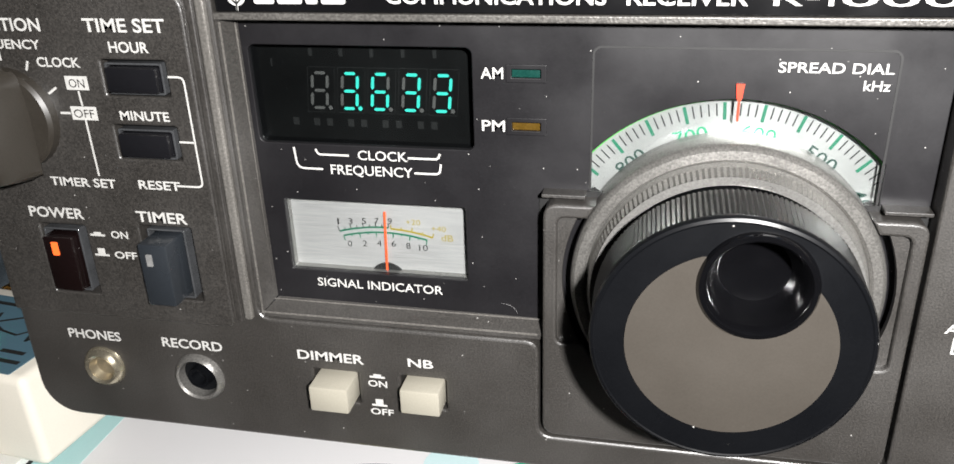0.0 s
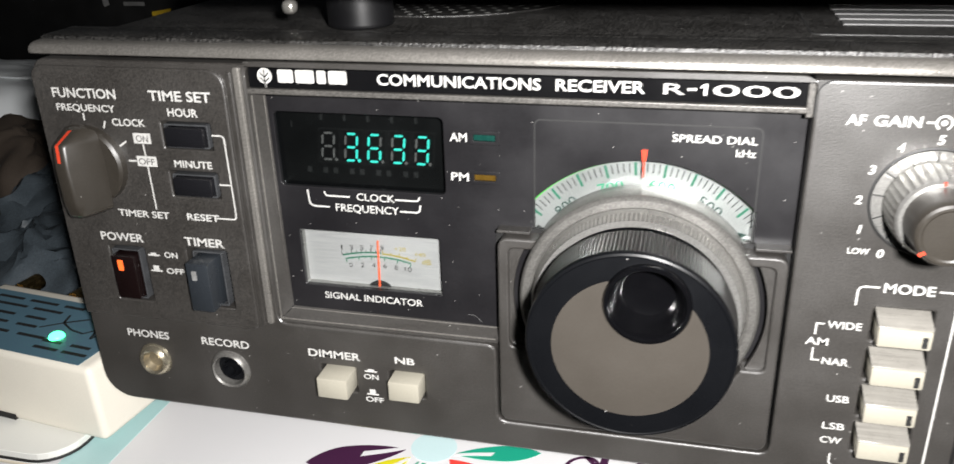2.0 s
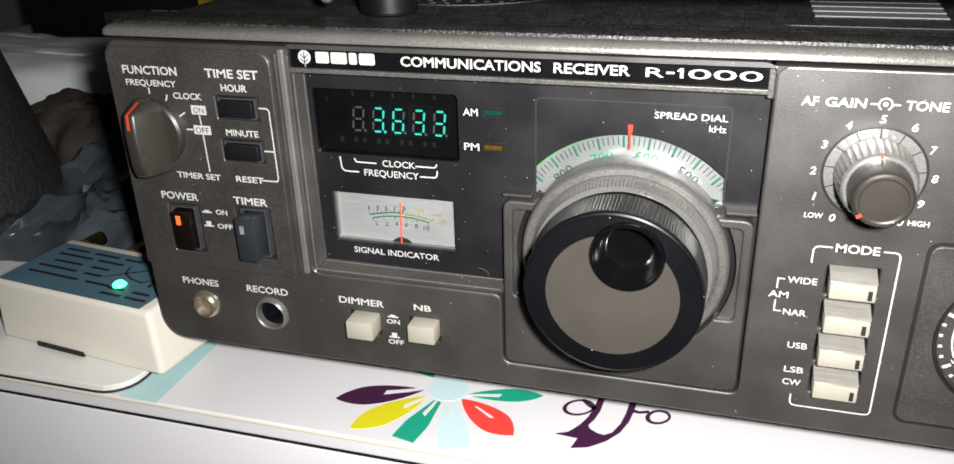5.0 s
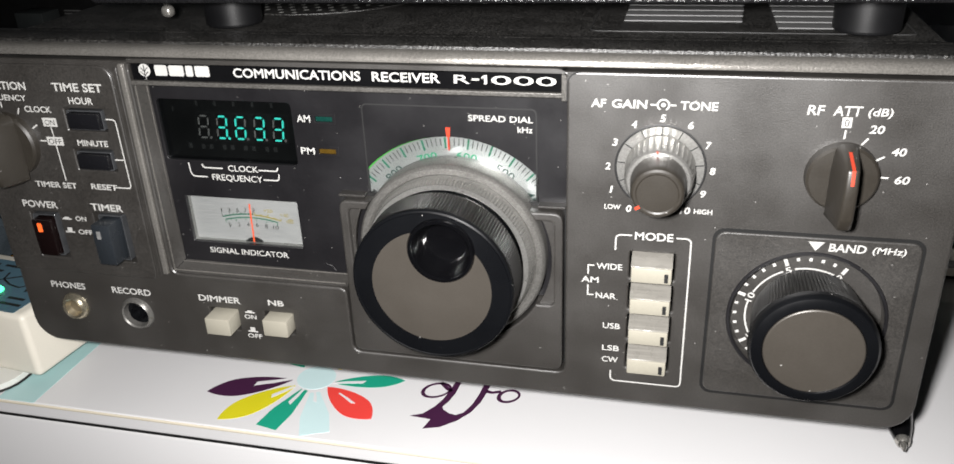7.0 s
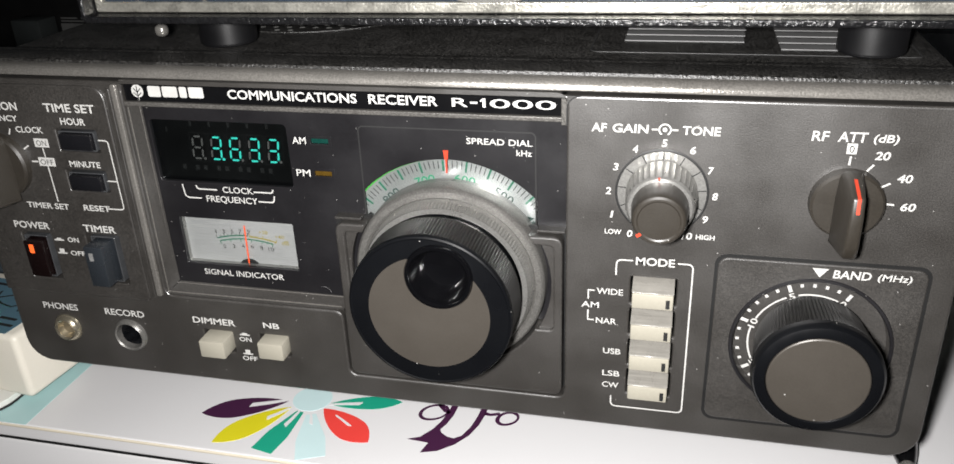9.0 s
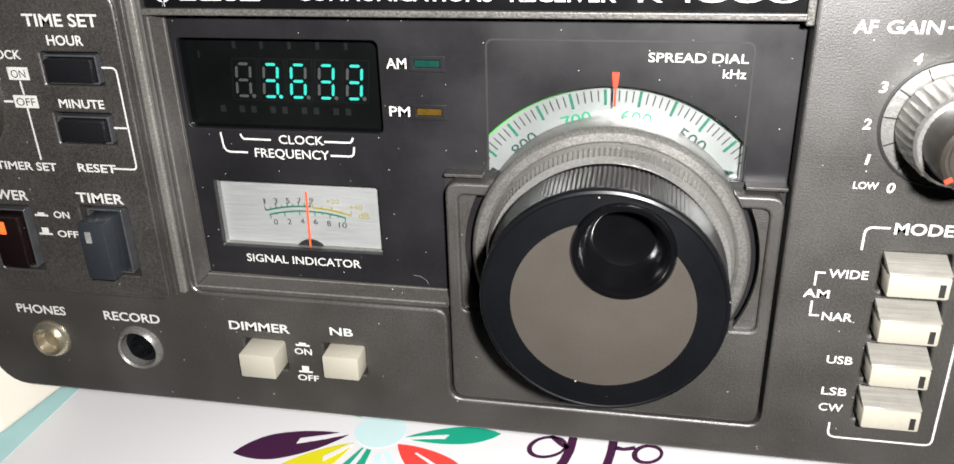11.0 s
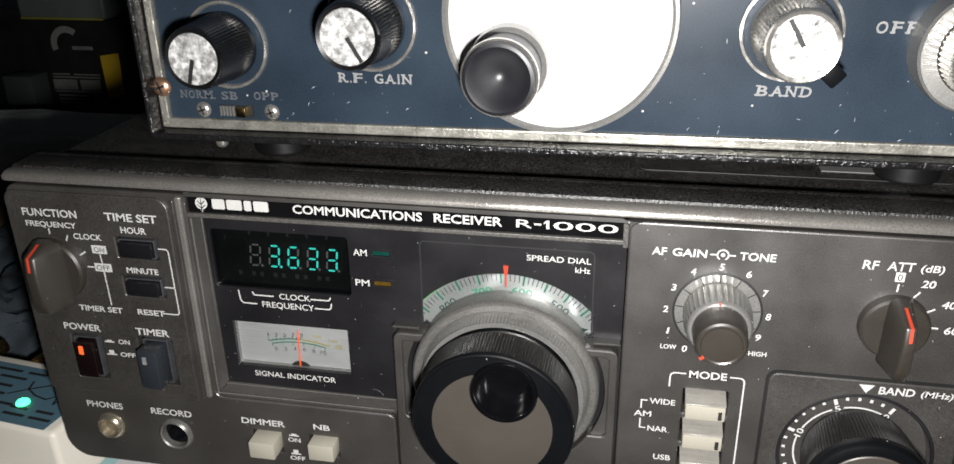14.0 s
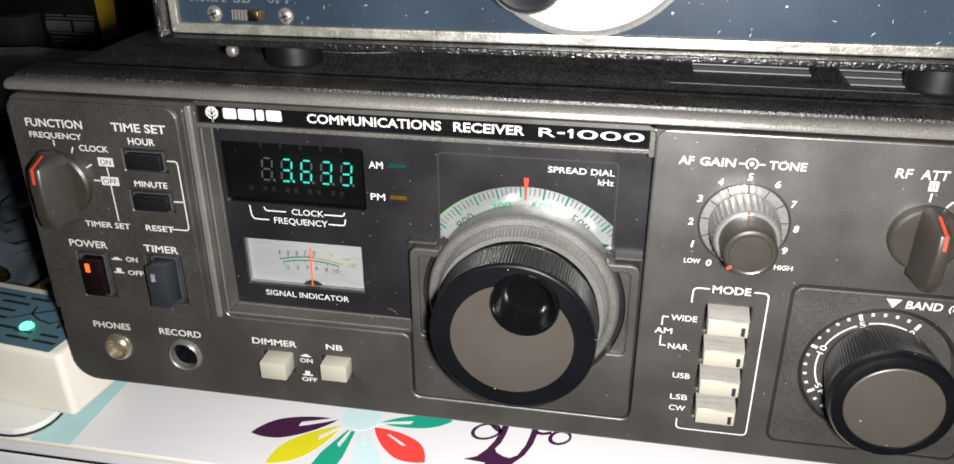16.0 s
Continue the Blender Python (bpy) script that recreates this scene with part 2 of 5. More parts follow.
def rr(x0, z0, x1, z1, r, n=6):
    """Outline of a rectangle with round corners; r: one radius or four (lower left, lower right, upper right, upper left)."""
    rs = r if isinstance(r, (tuple, list)) else (r,) * 4
    pts = []
    for (cx, cz, a0), q in zip(((x0, z0, 180), (x1, z0, 270), (x1, z1, 0), (x0, z1, 90)), rs):
        sx, sz = (1 if cx == x0 else -1), (1 if cz == z0 else -1)
        if q <= 0:
            pts.append((cx, cz))
            continue
        for k in range(n + 1):
            a = radians(a0 + 90 * k / n)
            pts.append((cx + sx * q + q * math.cos(a), cz + sz * q + q * math.sin(a)))
    return pts


def ring(cx, cz, r, n=48, a0=0.0, a1=360.0):
    full = abs(a1 - a0) >= 360
    return [(cx + r * math.sin(radians(a0 + (a1 - a0) * k / (n if full else n - 1))), cz + r * math.cos(radians(a0 + (a1 - a0) * k / (n if full else n - 1)))) for k in range(n)]


def sheet(loops, depth, bevel):
    """A flat plate from outlines (the inner ones are holes), depth thick, with rounded rims; lies in local x, y."""
    cu = bpy.data.curves.new("plate", "CURVE")
    cu.dimensions, cu.fill_mode = "2D", "BOTH"
    cu.extrude, cu.bevel_depth, cu.bevel_resolution, cu.offset = max(depth / 2 - bevel, 0.0001), bevel, 2, -bevel
    for loop in loops:
        sp = cu.splines.new("POLY")
        sp.points.add(len(loop) - 1)
        for p, (x, z) in zip(sp.points, loop):
            p.co = (x, z, 0, 1)
        sp.use_cyclic_u = True
    ob = bpy.data.objects.new("plate", cu)
    me = bpy.data.meshes.new_from_object(ob)
    bpy.data.objects.remove(ob)
    bpy.data.curves.remove(cu)
    bm = bmesh.new()
    bm.from_mesh(me)
    bmesh.ops.remove_doubles(bm, verts=bm.verts, dist=1e-4)
    bm.to_mesh(me)
    bm.free()
    return me


def plate(name, loops, y0, y1, material, parent=None, label="", bevel=0.0, smooth=True, turn=None):
    """An upright plate whose front lies at y0 and whose back at y1."""
    if loops and not isinstance(loops[0][0], (tuple, list)):
        loops = [loops]
    me = sheet(loops, y1 - y0, bevel)
    me.name = name
    c = (y0 + y1) / 2
    me.transform(Matrix(((MM, 0, 0, 0), (0, 0, -MM, c * MM), (0, MM, 0, 0), (0, 0, 0, 1))))
    if turn:
        me.transform(turn)
    return finish(name, me, material, parent, label, smooth, 12)


def slab(name, loops, z0, z1, material, parent=None, label="", bevel=0.0, turn=None):
    """A lying plate; its outline is in x and y."""
    if loops and not isinstance(loops[0][0], (tuple, list)):
        loops = [loops]
    me = sheet(loops, z1 - z0, bevel)
    me.name = name
    me.transform(Matrix(((MM, 0, 0, 0), (0, MM, 0, 0), (0, 0, MM, (z0 + z1) / 2 * MM), (0, 0, 0, 1))))
    if turn:
        me.transform(turn)
    return finish(name, me, material, parent, label, True, 12)


def block(name, lo, hi, material, parent=None, label="", bevel=0.0, segs=2, turn=None):
    bm = bmesh.new()
    bmesh.ops.create_cube(bm, size=1)
    for v in bm.verts:
        v.co = Vector([(lo[k] + hi[k]) / 2 + v.co[k] * (hi[k] - lo[k]) for k in range(3)]) * MM
    if bevel:
        bmesh.ops.bevel(bm, geom=bm.edges[:], offset=bevel * MM, segments=segs, profile=0.5, affect="EDGES")
    if turn:
        bm.transform(turn)
    return part(name, bm, material, parent, label)


def lathe(name, cx, cz, prof, material, parent=None, label="", n=72, cap=False):
    """A turned part on an axis along y. prof: (radius, y) or (radius, y, ridge depth) from the front to the back."""
    verts, faces, m = [], [], len(prof)
    for i in range(n):
        a = 2 * math.pi * i / n
        for p in prof:
            r = p[0] - (p[2] if len(p) > 2 and i % 2 else 0)
            verts.append(((cx + r * math.sin(a)) * MM, p[1] * MM, (cz + r * math.cos(a)) * MM))
    for i in range(n):
        j = (i + 1) % n
        for k in range(m - 1):
            faces.append((i * m + k, i * m + k + 1, j * m + k + 1, j * m + k))
    if cap:
        faces.append([i * m for i in range(n)])
    me = bpy.data.meshes.new(name)
    me.from_pydata(verts, [], faces)
    bm = bmesh.new()
    bm.from_mesh(me)
    bmesh.ops.remove_doubles(bm, verts=bm.verts, dist=1e-6)
    bmesh.ops.recalc_face_normals(bm, faces=bm.faces)
    bm.to_mesh(me)
    bm.free()
    return finish(name, me, material, parent, label)


def word(text, x0, x1, z0, height, y, material, parent, bold=0.012, shear=0.0, thick=0.06, name="lettering", turn=None, serif=0.0):
    """Printed letters from x0 to x1 that stand on z0, at depth y."""
    cu = bpy.data.curves.new("word", "FONT")
    cu.body, cu.size, cu.offset, cu.shear, cu.extrude, cu.resolution_u = text, 1.0, bold, shear, 0.0, 3
    ob = bpy.data.objects.new("word", cu)
    me = bpy.data.meshes.new_from_object(ob)
    bpy.data.objects.remove(ob)
    bpy.data.curves.remove(cu)
    co = np.empty(len(me.vertices) * 3)
    me.vertices.foreach_get("co", co)
    co = co.reshape(-1, 3)
    lo, hi = co.min(0), co.max(0)
    caps = 0.729
    sx, sz = (x1 - x0) / (hi[0] - lo[0]), height / caps
    out = np.stack([x0 + (co[:, 0] - lo[0]) * sx, np.full(len(co), y - thick), z0 + co[:, 1] * sz], 1) * MM
    me.vertices.foreach_set("co", out.ravel())
    me.name = name
    me.update()
    if turn:
        me.transform(turn)
    return finish(name, me, material, parent, smooth=False)


def lines(name, runs, width, y, material, parent, label="", close=False, thick=0.08):
    """Printed lines of even width: each run is a list of (x, z)."""
    bm = bmesh.new()
    for run in runs:
        pts = [Vector((p[0], p[1])) for p in run]
        left, right = [], []
        for k, p in enumerate(pts):
            a = (p - pts[k - 1]).normalized() if k else (pts[1] - p).normalized()
            b = (pts[k + 1] - p).normalized() if k < len(pts) - 1 else a
            d = (a + b).normalized()
            nrm = Vector((-d.y, d.x)) * (width / 2) / max(d.dot(a), 0.4)
            left.append(bm.verts.new(((p.x + nrm.x) * MM, (y - thick) * MM, (p.y + nrm.y) * MM)))
            right.append(bm.verts.new(((p.x - nrm.x) * MM, (y - thick) * MM, (p.y - nrm.y) * MM)))
        for k in range(len(pts) - 1):
            bm.faces.new((left[k], right[k], right[k + 1], left[k + 1]))
    return part(name, bm, material, parent, label, smooth=False)


def bent(pts, r=1.2, n=4):
    """A run of (x, z) with its corners rounded."""
    out = [pts[0]]
    for k in range(1, len(pts) - 1):
        p, a, b = Vector(pts[k]), Vector(pts[k - 1]), Vector(pts[k + 1])
        u, v = (a - p).normalized() * r, (b - p).normalized() * r
        for j in range(n + 1):
            t = j / n
            q = (p + u) * (1 - t) ** 2 + p * 2 * t * (1 - t) + (p + v) * t**2
            out.append((q.x, q.y))
    return out + [pts[-1]]


def screw_head(name, cx, cz, y, r, material, parent, label):
    s = lathe(name, cx, cz, [(0.0, y - r * 0.5), (r * 0.55, y - r * 0.42), (r * 0.9, y - r * 0.2), (r, y)], material, parent, label, n=24)
    for a in (20, 110):
        c, d = math.cos(radians(a)) * r * 0.6, math.sin(radians(a)) * r * 0.6
        lines("slot", [[(cx - c, cz - d), (cx + c, cz + d)]], r * 0.22, y - r * 0.5, INK, s if parent.parent is None else parent)
    return s

# ---------------------------------------------------------------- the room and the table
# unseen room, added to close the place; walls and ceiling bounce the torch
ROOM = 1500
tagged(block("floor", (-ROOM, -ROOM, -760), (ROOM, ROOM, -740), FLOOR), "brown floor of a dark room", "floor", kind="structure")
tagged(block("ceiling", (-ROOM, -ROOM, 1700), (ROOM, ROOM, 1720), WALL), "plain grey ceiling, unseen, added to bounce light in the dark room", "ceiling", kind="structure")
for wname, lo, hi in (("wall_north", (-ROOM, ROOM, -740), (ROOM, ROOM + 60, 1700)), ("wall_south", (-ROOM, -ROOM - 60, -740), (ROOM, -ROOM, 1700)),
                      ("wall_east", (ROOM, -ROOM, -740), (ROOM + 60, ROOM, 1700)), ("wall_west", (-ROOM - 60, -ROOM, -740), (-ROOM, ROOM, 1700))):
    tagged(block(wname, lo, hi, WALL), "plain grey wall, unseen, added to bounce light in the dark room", "wall", kind="structure")

desk = thing("desk", (0, 300, -740), "white laminate desk with printed colourful flowers", "desk")
slab("tabletop", rr(-760, -12.6, 560, 660, 2), -6.5, 0, TABLE, desk, bevel=0.8)
block("edging", (-760, -13.1, -1.3), (560, -12.4, -0.15), TABLE_EDGE, desk, "cream edging strip", bevel=0.4)
# the gap is filled; its shade is this near-black strip
block("gap_shade_strip", (-760, -12.3, -7.6), (560, 640, -6.4), BLACK_AND_SHADE, desk, "near-black strip in place of the shaded gap under the top")
block("drawer_front", (-760, -12.8, -170), (560, -2, -7.7), TABLE, desk, bevel=0.8)
for lx in (-740, 520):
    for ly in (10, 620):
        block("leg", (lx, ly, -740), (lx + 30, ly + 30, -8), TABLE, desk, bevel=1.5)

# printed pattern on the table top
slab("print_band", rr(-166.5, -12.4, -150.5, 655, 0.2), 0.0, 0.12, TEAL, desk, "pale teal printed stripe")


def petal(base, tip, width, material, label, slit=None, blunt=0.0):
    """A printed petal, pointed or blunt at its tip, with a white slit at its base."""
    b, t = Vector(base), Vector(tip)
    d, n = t - b, 16
    s = Vector((-d.y, d.x)).normalized() * width / 2
    left, right = [], []
    for k in range(n + 1):
        u = k / n
        w = math.sin(math.pi * min(u * (0.5 / 0.62), 1 - (1 - u) * 0.5 / 0.38 if u > 0.62 else 1)) ** 0.8 if not blunt else min(1, 0.35 + u * 1.1)
        if not blunt and u > 0.62:
            w = math.cos((u - 0.62) / 0.38 * math.pi / 2) ** 0.8
        w = max(w, 0.02)
        p = b + d * u
        left.append((p.x + s.x * w, p.y + s.y * w))
        right.append((p.x - s.x * w, p.y - s.y * w))
    slab("print_petal", left + right[::-1], 0.0, 0.12, material, desk, label)
    if slit:
        q0, q1 = b + d * slit[0], b + d * slit[1]
        e = s.normalized() * slit[2]
        o = s.normalized() * slit[3]
        pts = [q0 + o + e * 0.5, q0 + o - e * 0.5, (q0 + q1) / 2 + o - e * 0.6, q1 + o - e * 0.9, q1 + o + e * 0.9 + d.normalized() * 1.2, (q0 + q1) / 2 + o + e * 0.9]
        slab("print_slit", [(p.x, p.y) for p in pts], 0.1, 0.2, TABLE, desk, "white slit in the print")


FX, FY = -51.5, 21.5
slab("print_disc", ring(FX, FY, 7.4, 40), 0.0, 0.12, PALE, desk, "pale blue flower centre")
petal((-60, 18.6), (-89, 6.0), 11.0, PURPLE, "dark purple printed petal", (0.0, 0.42, 1.2, -0.6))
petal((-57.5, 15.2), (-77, -8.5), 10.6, YELLOW, "yellow printed petal", (0.02, 0.30, 1.0, 0.3))
petal((-53, 13.4), (-57.6, -9.6), 8.4, EMERALD, "green printed petal", (0.0, 0.36, 0.9, -0.4), blunt=1)
petal((-48.4, 12.6), (-39.2, -9.8), 10.4, PALE, "pale blue printed petal", (0.0, 0.22, 0.7, 0), blunt=1)
petal((-45.0, 16.6), (-22.5, 1.6), 11.6, CORAL, "coral red printed petal", (0.24, 0.54, 0.6, 0.8))
petal((-44.0, 19.6), (-17.5, 25.6), 7.6, EMERALD, "green printed petal", (0.0, 0.42, 0.9, -0.4))
petal((-45, 28), (-30, 52), 11.0, YELLOW, "yellow printed petal")
petal((-52, 30), (-56, 60), 11.0, CORAL, "coral red printed petal")
petal((-59, 27), (-82, 46), 11.0, EMERALD, "green printed petal")


def flat_run(name, pts, widths, material, label):
    pts = [Vector(p) for p in pts]
    left, right = [], []
    for k, p in enumerate(pts):
        d = (pts[min(k + 1, len(pts) - 1)] - pts[max(k - 1, 0)]).normalized()
        n = Vector((-d.y, d.x)) * widths[k] / 2
        left.append((p.x + n.x, p.y + n.y))
        right.append((p.x - n.x, p.y - n.y))
    return slab(name, left + right[::-1], 0.0, 0.12, material, desk, label)


slab("print_ribbon", [(-9.4, 5.9), (-5.2, 7.9), (-2.1, 12.6), (-0.2, 17.4), (0.8, 22.1), (1.6, 29.0), (3.9, 29.4), (3.3, 21.5), (2.1, 16.4), (0.6, 13.1), (1.4, 11.3), (4.0, 9.6), (6.5, 9.1), (8.9, 11.0), (11.0, 16.4), (12.0, 22.4), (12.6, 31.0),
                      (15.2, 31.5), (14.4, 23.4), (13.6, 18.0), (11.4, 11.6), (7.6, 6.1), (2.5, 1.7), (-3.0, -0.1), (-1.6, 5.3)], 0.0, 0.12, PURPLE, desk, "dark purple printed ribbon")
for cx, cy, rx, ry, q0 in ((-4.2, 22.0, 5.4, 4.8, 1.1), (22.8, 23.2, 4.2, 4.1, 1.2)):
    slab("print_curl", [[(cx + (rx - q * (1 - 0.25 * math.cos(a / 12 * math.pi))) * math.cos(a / 12 * math.pi), cy + (ry - q) * math.sin(a / 12 * math.pi) + 0.25 * (rx - q) * math.cos(a / 12 * math.pi)) for a in range(24)] for q in (0, q0)], 0.0, 0.12, PURPLE, desk, "dark purple printed curl")
flat_run("print_stroke", [(14.2, 24.6), (16.4, 24.2), (19.6, 25.4)], [1.8, 1.3, 1.5], PURPLE, "dark purple printed stroke")
flat_run("print_stroke", [(-3.6, 27.0), (-0.6, 23.8), (1.6, 22.4)], [1.6, 1.5, 1.6], PURPLE, "dark purple printed stroke")

# ---------------------------------------------------------------- the receiver in front
radio = thing("radio_receiver", (0, 110, 0), "dark grey communications receiver with large tuning knob and lit green display", "radio")
LEFT, RIGHT, LOW, HIGH = -151.0, 149.0, 21.0, 127.2
TX, TZ = 10.6, 68.6  # tuning axis

# case
block("case", (-147, 13, 20), (146, 216, 130.2), CASE, radio, "black textured sheet metal case", bevel=1.6)
block("case_front_rim", (-149.5, 12.4, 24), (148.5, 17.5, 132.9), CASE, radio, "raised black front rim of the case", bevel=1.4)
block("case_top_rim", (-149.5, 3.1, 127.4), (148.5, 17.4, 132.8), CASE, radio, "black textured rim behind the bezel", bevel=1.3)
for fx in (-128, 126):
    for fy in (58, 196):
        slab("foot", ring(fx, fy, 9.5, 32), 0.0, 21.0, RUBBER, radio, "black rubber foot", bevel=1.0)

# front panel with its cut-outs
hole_l = bent([(-60, 53.6), (-25.2, 53.6), (-25.2, 29.4), (46.2, 29.4), (46.2, 127.1), (-88.4, 127.1), (-88.4, 53.6), (-60, 53.6)], 3.2, 5)[:-1]
BUTTONS_MODE = [66.4 - 10.6 * k for k in range(4)]  # lower edges
holes = [hole_l, ring(-131.2, 36.4, 5.0, 28), ring(-105.9, 36.1, 5.6, 28), rr(-76.8, 33.2, -66.2, 41.4, 0.5), rr(-56.2, 33.8, -45.8, 41.8, 0.5), ring(115.2, 56.6, 21.4, 64)]
holes += [rr(65.0, z - 0.7, 78.0, z + 8.0, 0.6) for z in BUTTONS_MODE]
holes += [rr(-114.4, 104.0, -99.6, 111.8, 0.5), rr(-114.4, 90.4, -99.6, 98.2, 0.5), rr(-138.6, 56.8, -126.6, 74.4, 0.5), rr(-113.6, 57.0, -100.6, 75.4, 0.5)]
plate("front_panel", [rr(LEFT, LOW, RIGHT, HIGH, (9, 9, 4, 4))] + holes, 0, 7, PANEL, radio, "dark grey moulded front panel", bevel=0.7)
# a near-black sheet closes the cut-outs in place of the unlit inside
plate("panel_back", rr(LEFT + 3, LOW + 2, RIGHT - 3, HIGH - 1, 5), 10.5, 12, BLACK_AND_SHADE, radio, "near-black sheet standing for the unlit inside behind the panel")
# the lower lip of the panel
bm = bmesh.new()
prof = [(0.3, 23.2), (7.0, 20.2), (12.0, 20.2), (12.0, 24.0), (0.3, 24.0)]
va = [bm.verts.new((-143 * MM, p[0] * MM, p[1] * MM)) for p in prof]
vb = [bm.verts.new((141 * MM, p[0] * MM, p[1] * MM)) for p in prof]
for k in range(len(prof)):
    j = (k + 1) % len(prof)
    bm.faces.new((va[k], va[j], vb[j], vb[k]))
bm.faces.new(va[::-1])
bm.faces.new(vb)
bmesh.ops.recalc_face_normals(bm, faces=bm.faces)
part("lower_lip", bm, PANEL_DARK, radio, "chamfered lower edge of the panel", smooth=False)
# the bright chamfered top bezel
bm = bmesh.new()
prof = [(6.0, 128.5), (-0.6, 128.5), (-1.1, 128.8), (-1.1, 129.6), (-0.7, 130.5), (0.2, 131.2), (1.6, 131.6), (3.0, 131.7), (3.0, 130.0), (6.0, 130.0)]
cols = []
for x, s in ((-151.5, 0.0), (-150.6, 0.75), (-148.8, 1.0), (146.8, 1.0), (148.6, 0.75), (149.5, 0.0)):
    cols.append([bm.verts.new((x * MM, (6.0 + (p[0] - 6.0) * (0.5 + 0.5 * s)) * MM, (128.5 + (p[1] - 128.5) * (0.4 + 0.6 * s)) * MM)) for p in prof])
for a, b in zip(cols, cols[1:]):
    for k in range(len(prof)):
        j = (k + 1) % len(prof)
        bm.faces.new((a[k], a[j], b[j], b[k]))
bm.faces.new(cols[0][::-1])
bm.faces.new(cols[-1])
bmesh.ops.recalc_face_normals(bm, faces=bm.faces)
part("top_bezel", bm, BEZEL, radio, "lighter grey chamfered top bezel", smooth=True)

# raised block with the timer controls
lholes = [rr(-114.2, 104.2, -99.8, 111.6, 0.5), rr(-114.2, 90.6, -99.8, 98.0, 0.5), rr(-138.4, 57.0, -126.8, 74.2, 0.5), rr(-113.4, 57.2, -100.8, 75.2, 0.5)]
plate("timer_block", [rr(-151.2, 51.0, -94.2, 125.6, (0.6, 2, 4.5, 3.5))] + lholes, -0.9, 0.6, PANEL, radio, "raised grey control block", bevel=0.5)
plate("block_ridge", rr(-93.6, 52.4, -92.2, 125.0, 0.6), -0.5, 0.6, PANEL, radio, bevel=0.3)
plate("block_ridge", rr(-91.4, 53.4, -89.4, 126.4, 0.8), -1.0, 0.6, BEZEL, radio, "light ridge beside the window", bevel=0.5)

# black window sheet with the display, the meter and the dial arch
arch = []
for k in range(33):
    a = -46.5 + 93 * k / 32
    arch.append((TX + 36.6 * math.sin(radians(a)), TZ + 36.6 * math.cos(radians(a))))
arch = arch + [(37.2, 84.0), (-16.0, 84.0)]
plate("window_sheet", [rr(-88.2, 54.0, 46.0, 120.0, (3, 0, 0, 3)), rr(-84.8, 93.4, -38.9, 113.8, 1.4), rr(-81.2, 64.0, -41.2, 80.8, 0.5), arch,
                       rr(-32.0, 107.6, -24.8, 110.6, 0.2), rr(-32.0, 97.2, -24.8, 100.2, 0.2)], 5.4, 7.0, WINDOW, radio, "black window sheet with dust", bevel=0.2)
plate("dial_outline", [rr(-16.0, 84.4, 37.0, 114.6, 1.6), rr(-15.6, 84.8, 36.6, 114.2, 1.3)], 5.3, 5.5, INK, radio, "engraved outline of the dial window")
# chamfered frame round the window
for pts in ([(-88.4, 119.8), (-88.4, 54.0), (-85.6, 57.0), (-86.0, 118.4)], [(-88.2, 53.8), (-25.0, 53.8), (-25.0, 56.4), (-85.4, 56.8)]):
    bm = bmesh.new()
    ys = (0.9, 0.9, 5.2, 5.2)
    bm.faces.new([bm.verts.new((p[0] * MM, y * MM, p[1] * MM)) for p, y in zip(pts, ys)])
    bmesh.ops.recalc_face_normals(bm, faces=bm.faces)
    bmesh.ops.solidify(bm, geom=bm.faces[:], thickness=0.0004)
    part("window_chamfer", bm, PANEL, radio, "sloped frame of the window", smooth=False)
# pale lines stand in for the light caught on the chamfer's edges
lines("edge_highlight", [[(-87.6, 119.0), (-87.6, 54.9), (-25.6, 54.9)]], 0.5, 0.9, BEZEL, radio, "edge highlight drawn as a pale line on the frame")
lines("edge_highlight", [[(-86.2, 118.4), (-86.2, 56.4), (-25.6, 56.4)]], 0.35, 4.6, BEZEL, radio, "edge highlight drawn as a pale line on the frame")

# name bar
plate("name_bar", rr(-88.2, 120.9, 45.0, 127.0, 0.3), 1.4, 6.0, GLOSS, radio, "black glossy name bar", bevel=0.2)
plate("bar_trim", rr(-89.0, 119.4, 46.2, 120.8, 0.3), 0.6, 5.4, TRIM, radio, "grey trim under the name bar", bevel=0.3)
plate("bar_trim", rr(-89.0, 126.5, 44.5, 127.5, 0.3), 0.7, 5.4, TRIM, radio, "grey trim over the name bar", bevel=0.3)
plate("bar_trim", rr(44.6, 118.6, 46.2, 127.2, 0.3), 0.4, 5.4, TRIM, radio, "grey trim at the end of the bar", bevel=0.3)
word("COMMUNICATIONS", -53.8, -13.6, 122.6, 2.8, 1.4, WHITE, radio, bold=0.02)
word("RECEIVER", -10.1, 10.2, 122.6, 2.8, 1.4, WHITE, radio, bold=0.02)
for t, x0, x1 in (("R", 14.2, 18.9), ("0", 24.9, 30.6), ("0", 31.2, 36.9), ("0", 37.5, 43.2)):
    word(t, x0, x1, 122.6, 2.6, 1.4, WHITE, radio, bold=0.006)
plate("lettering", [(22.9, 122.6), (23.75, 122.6), (23.75, 125.2), (23.0, 125.2), (22.2, 124.6), (22.2, 124.1), (22.9, 124.5)], 1.3, 1.42, WHITE, radio)
plate("dash", rr(19.4, 123.6, 21.5, 124.15, 0.05), 1.3, 1.42, WHITE, radio)
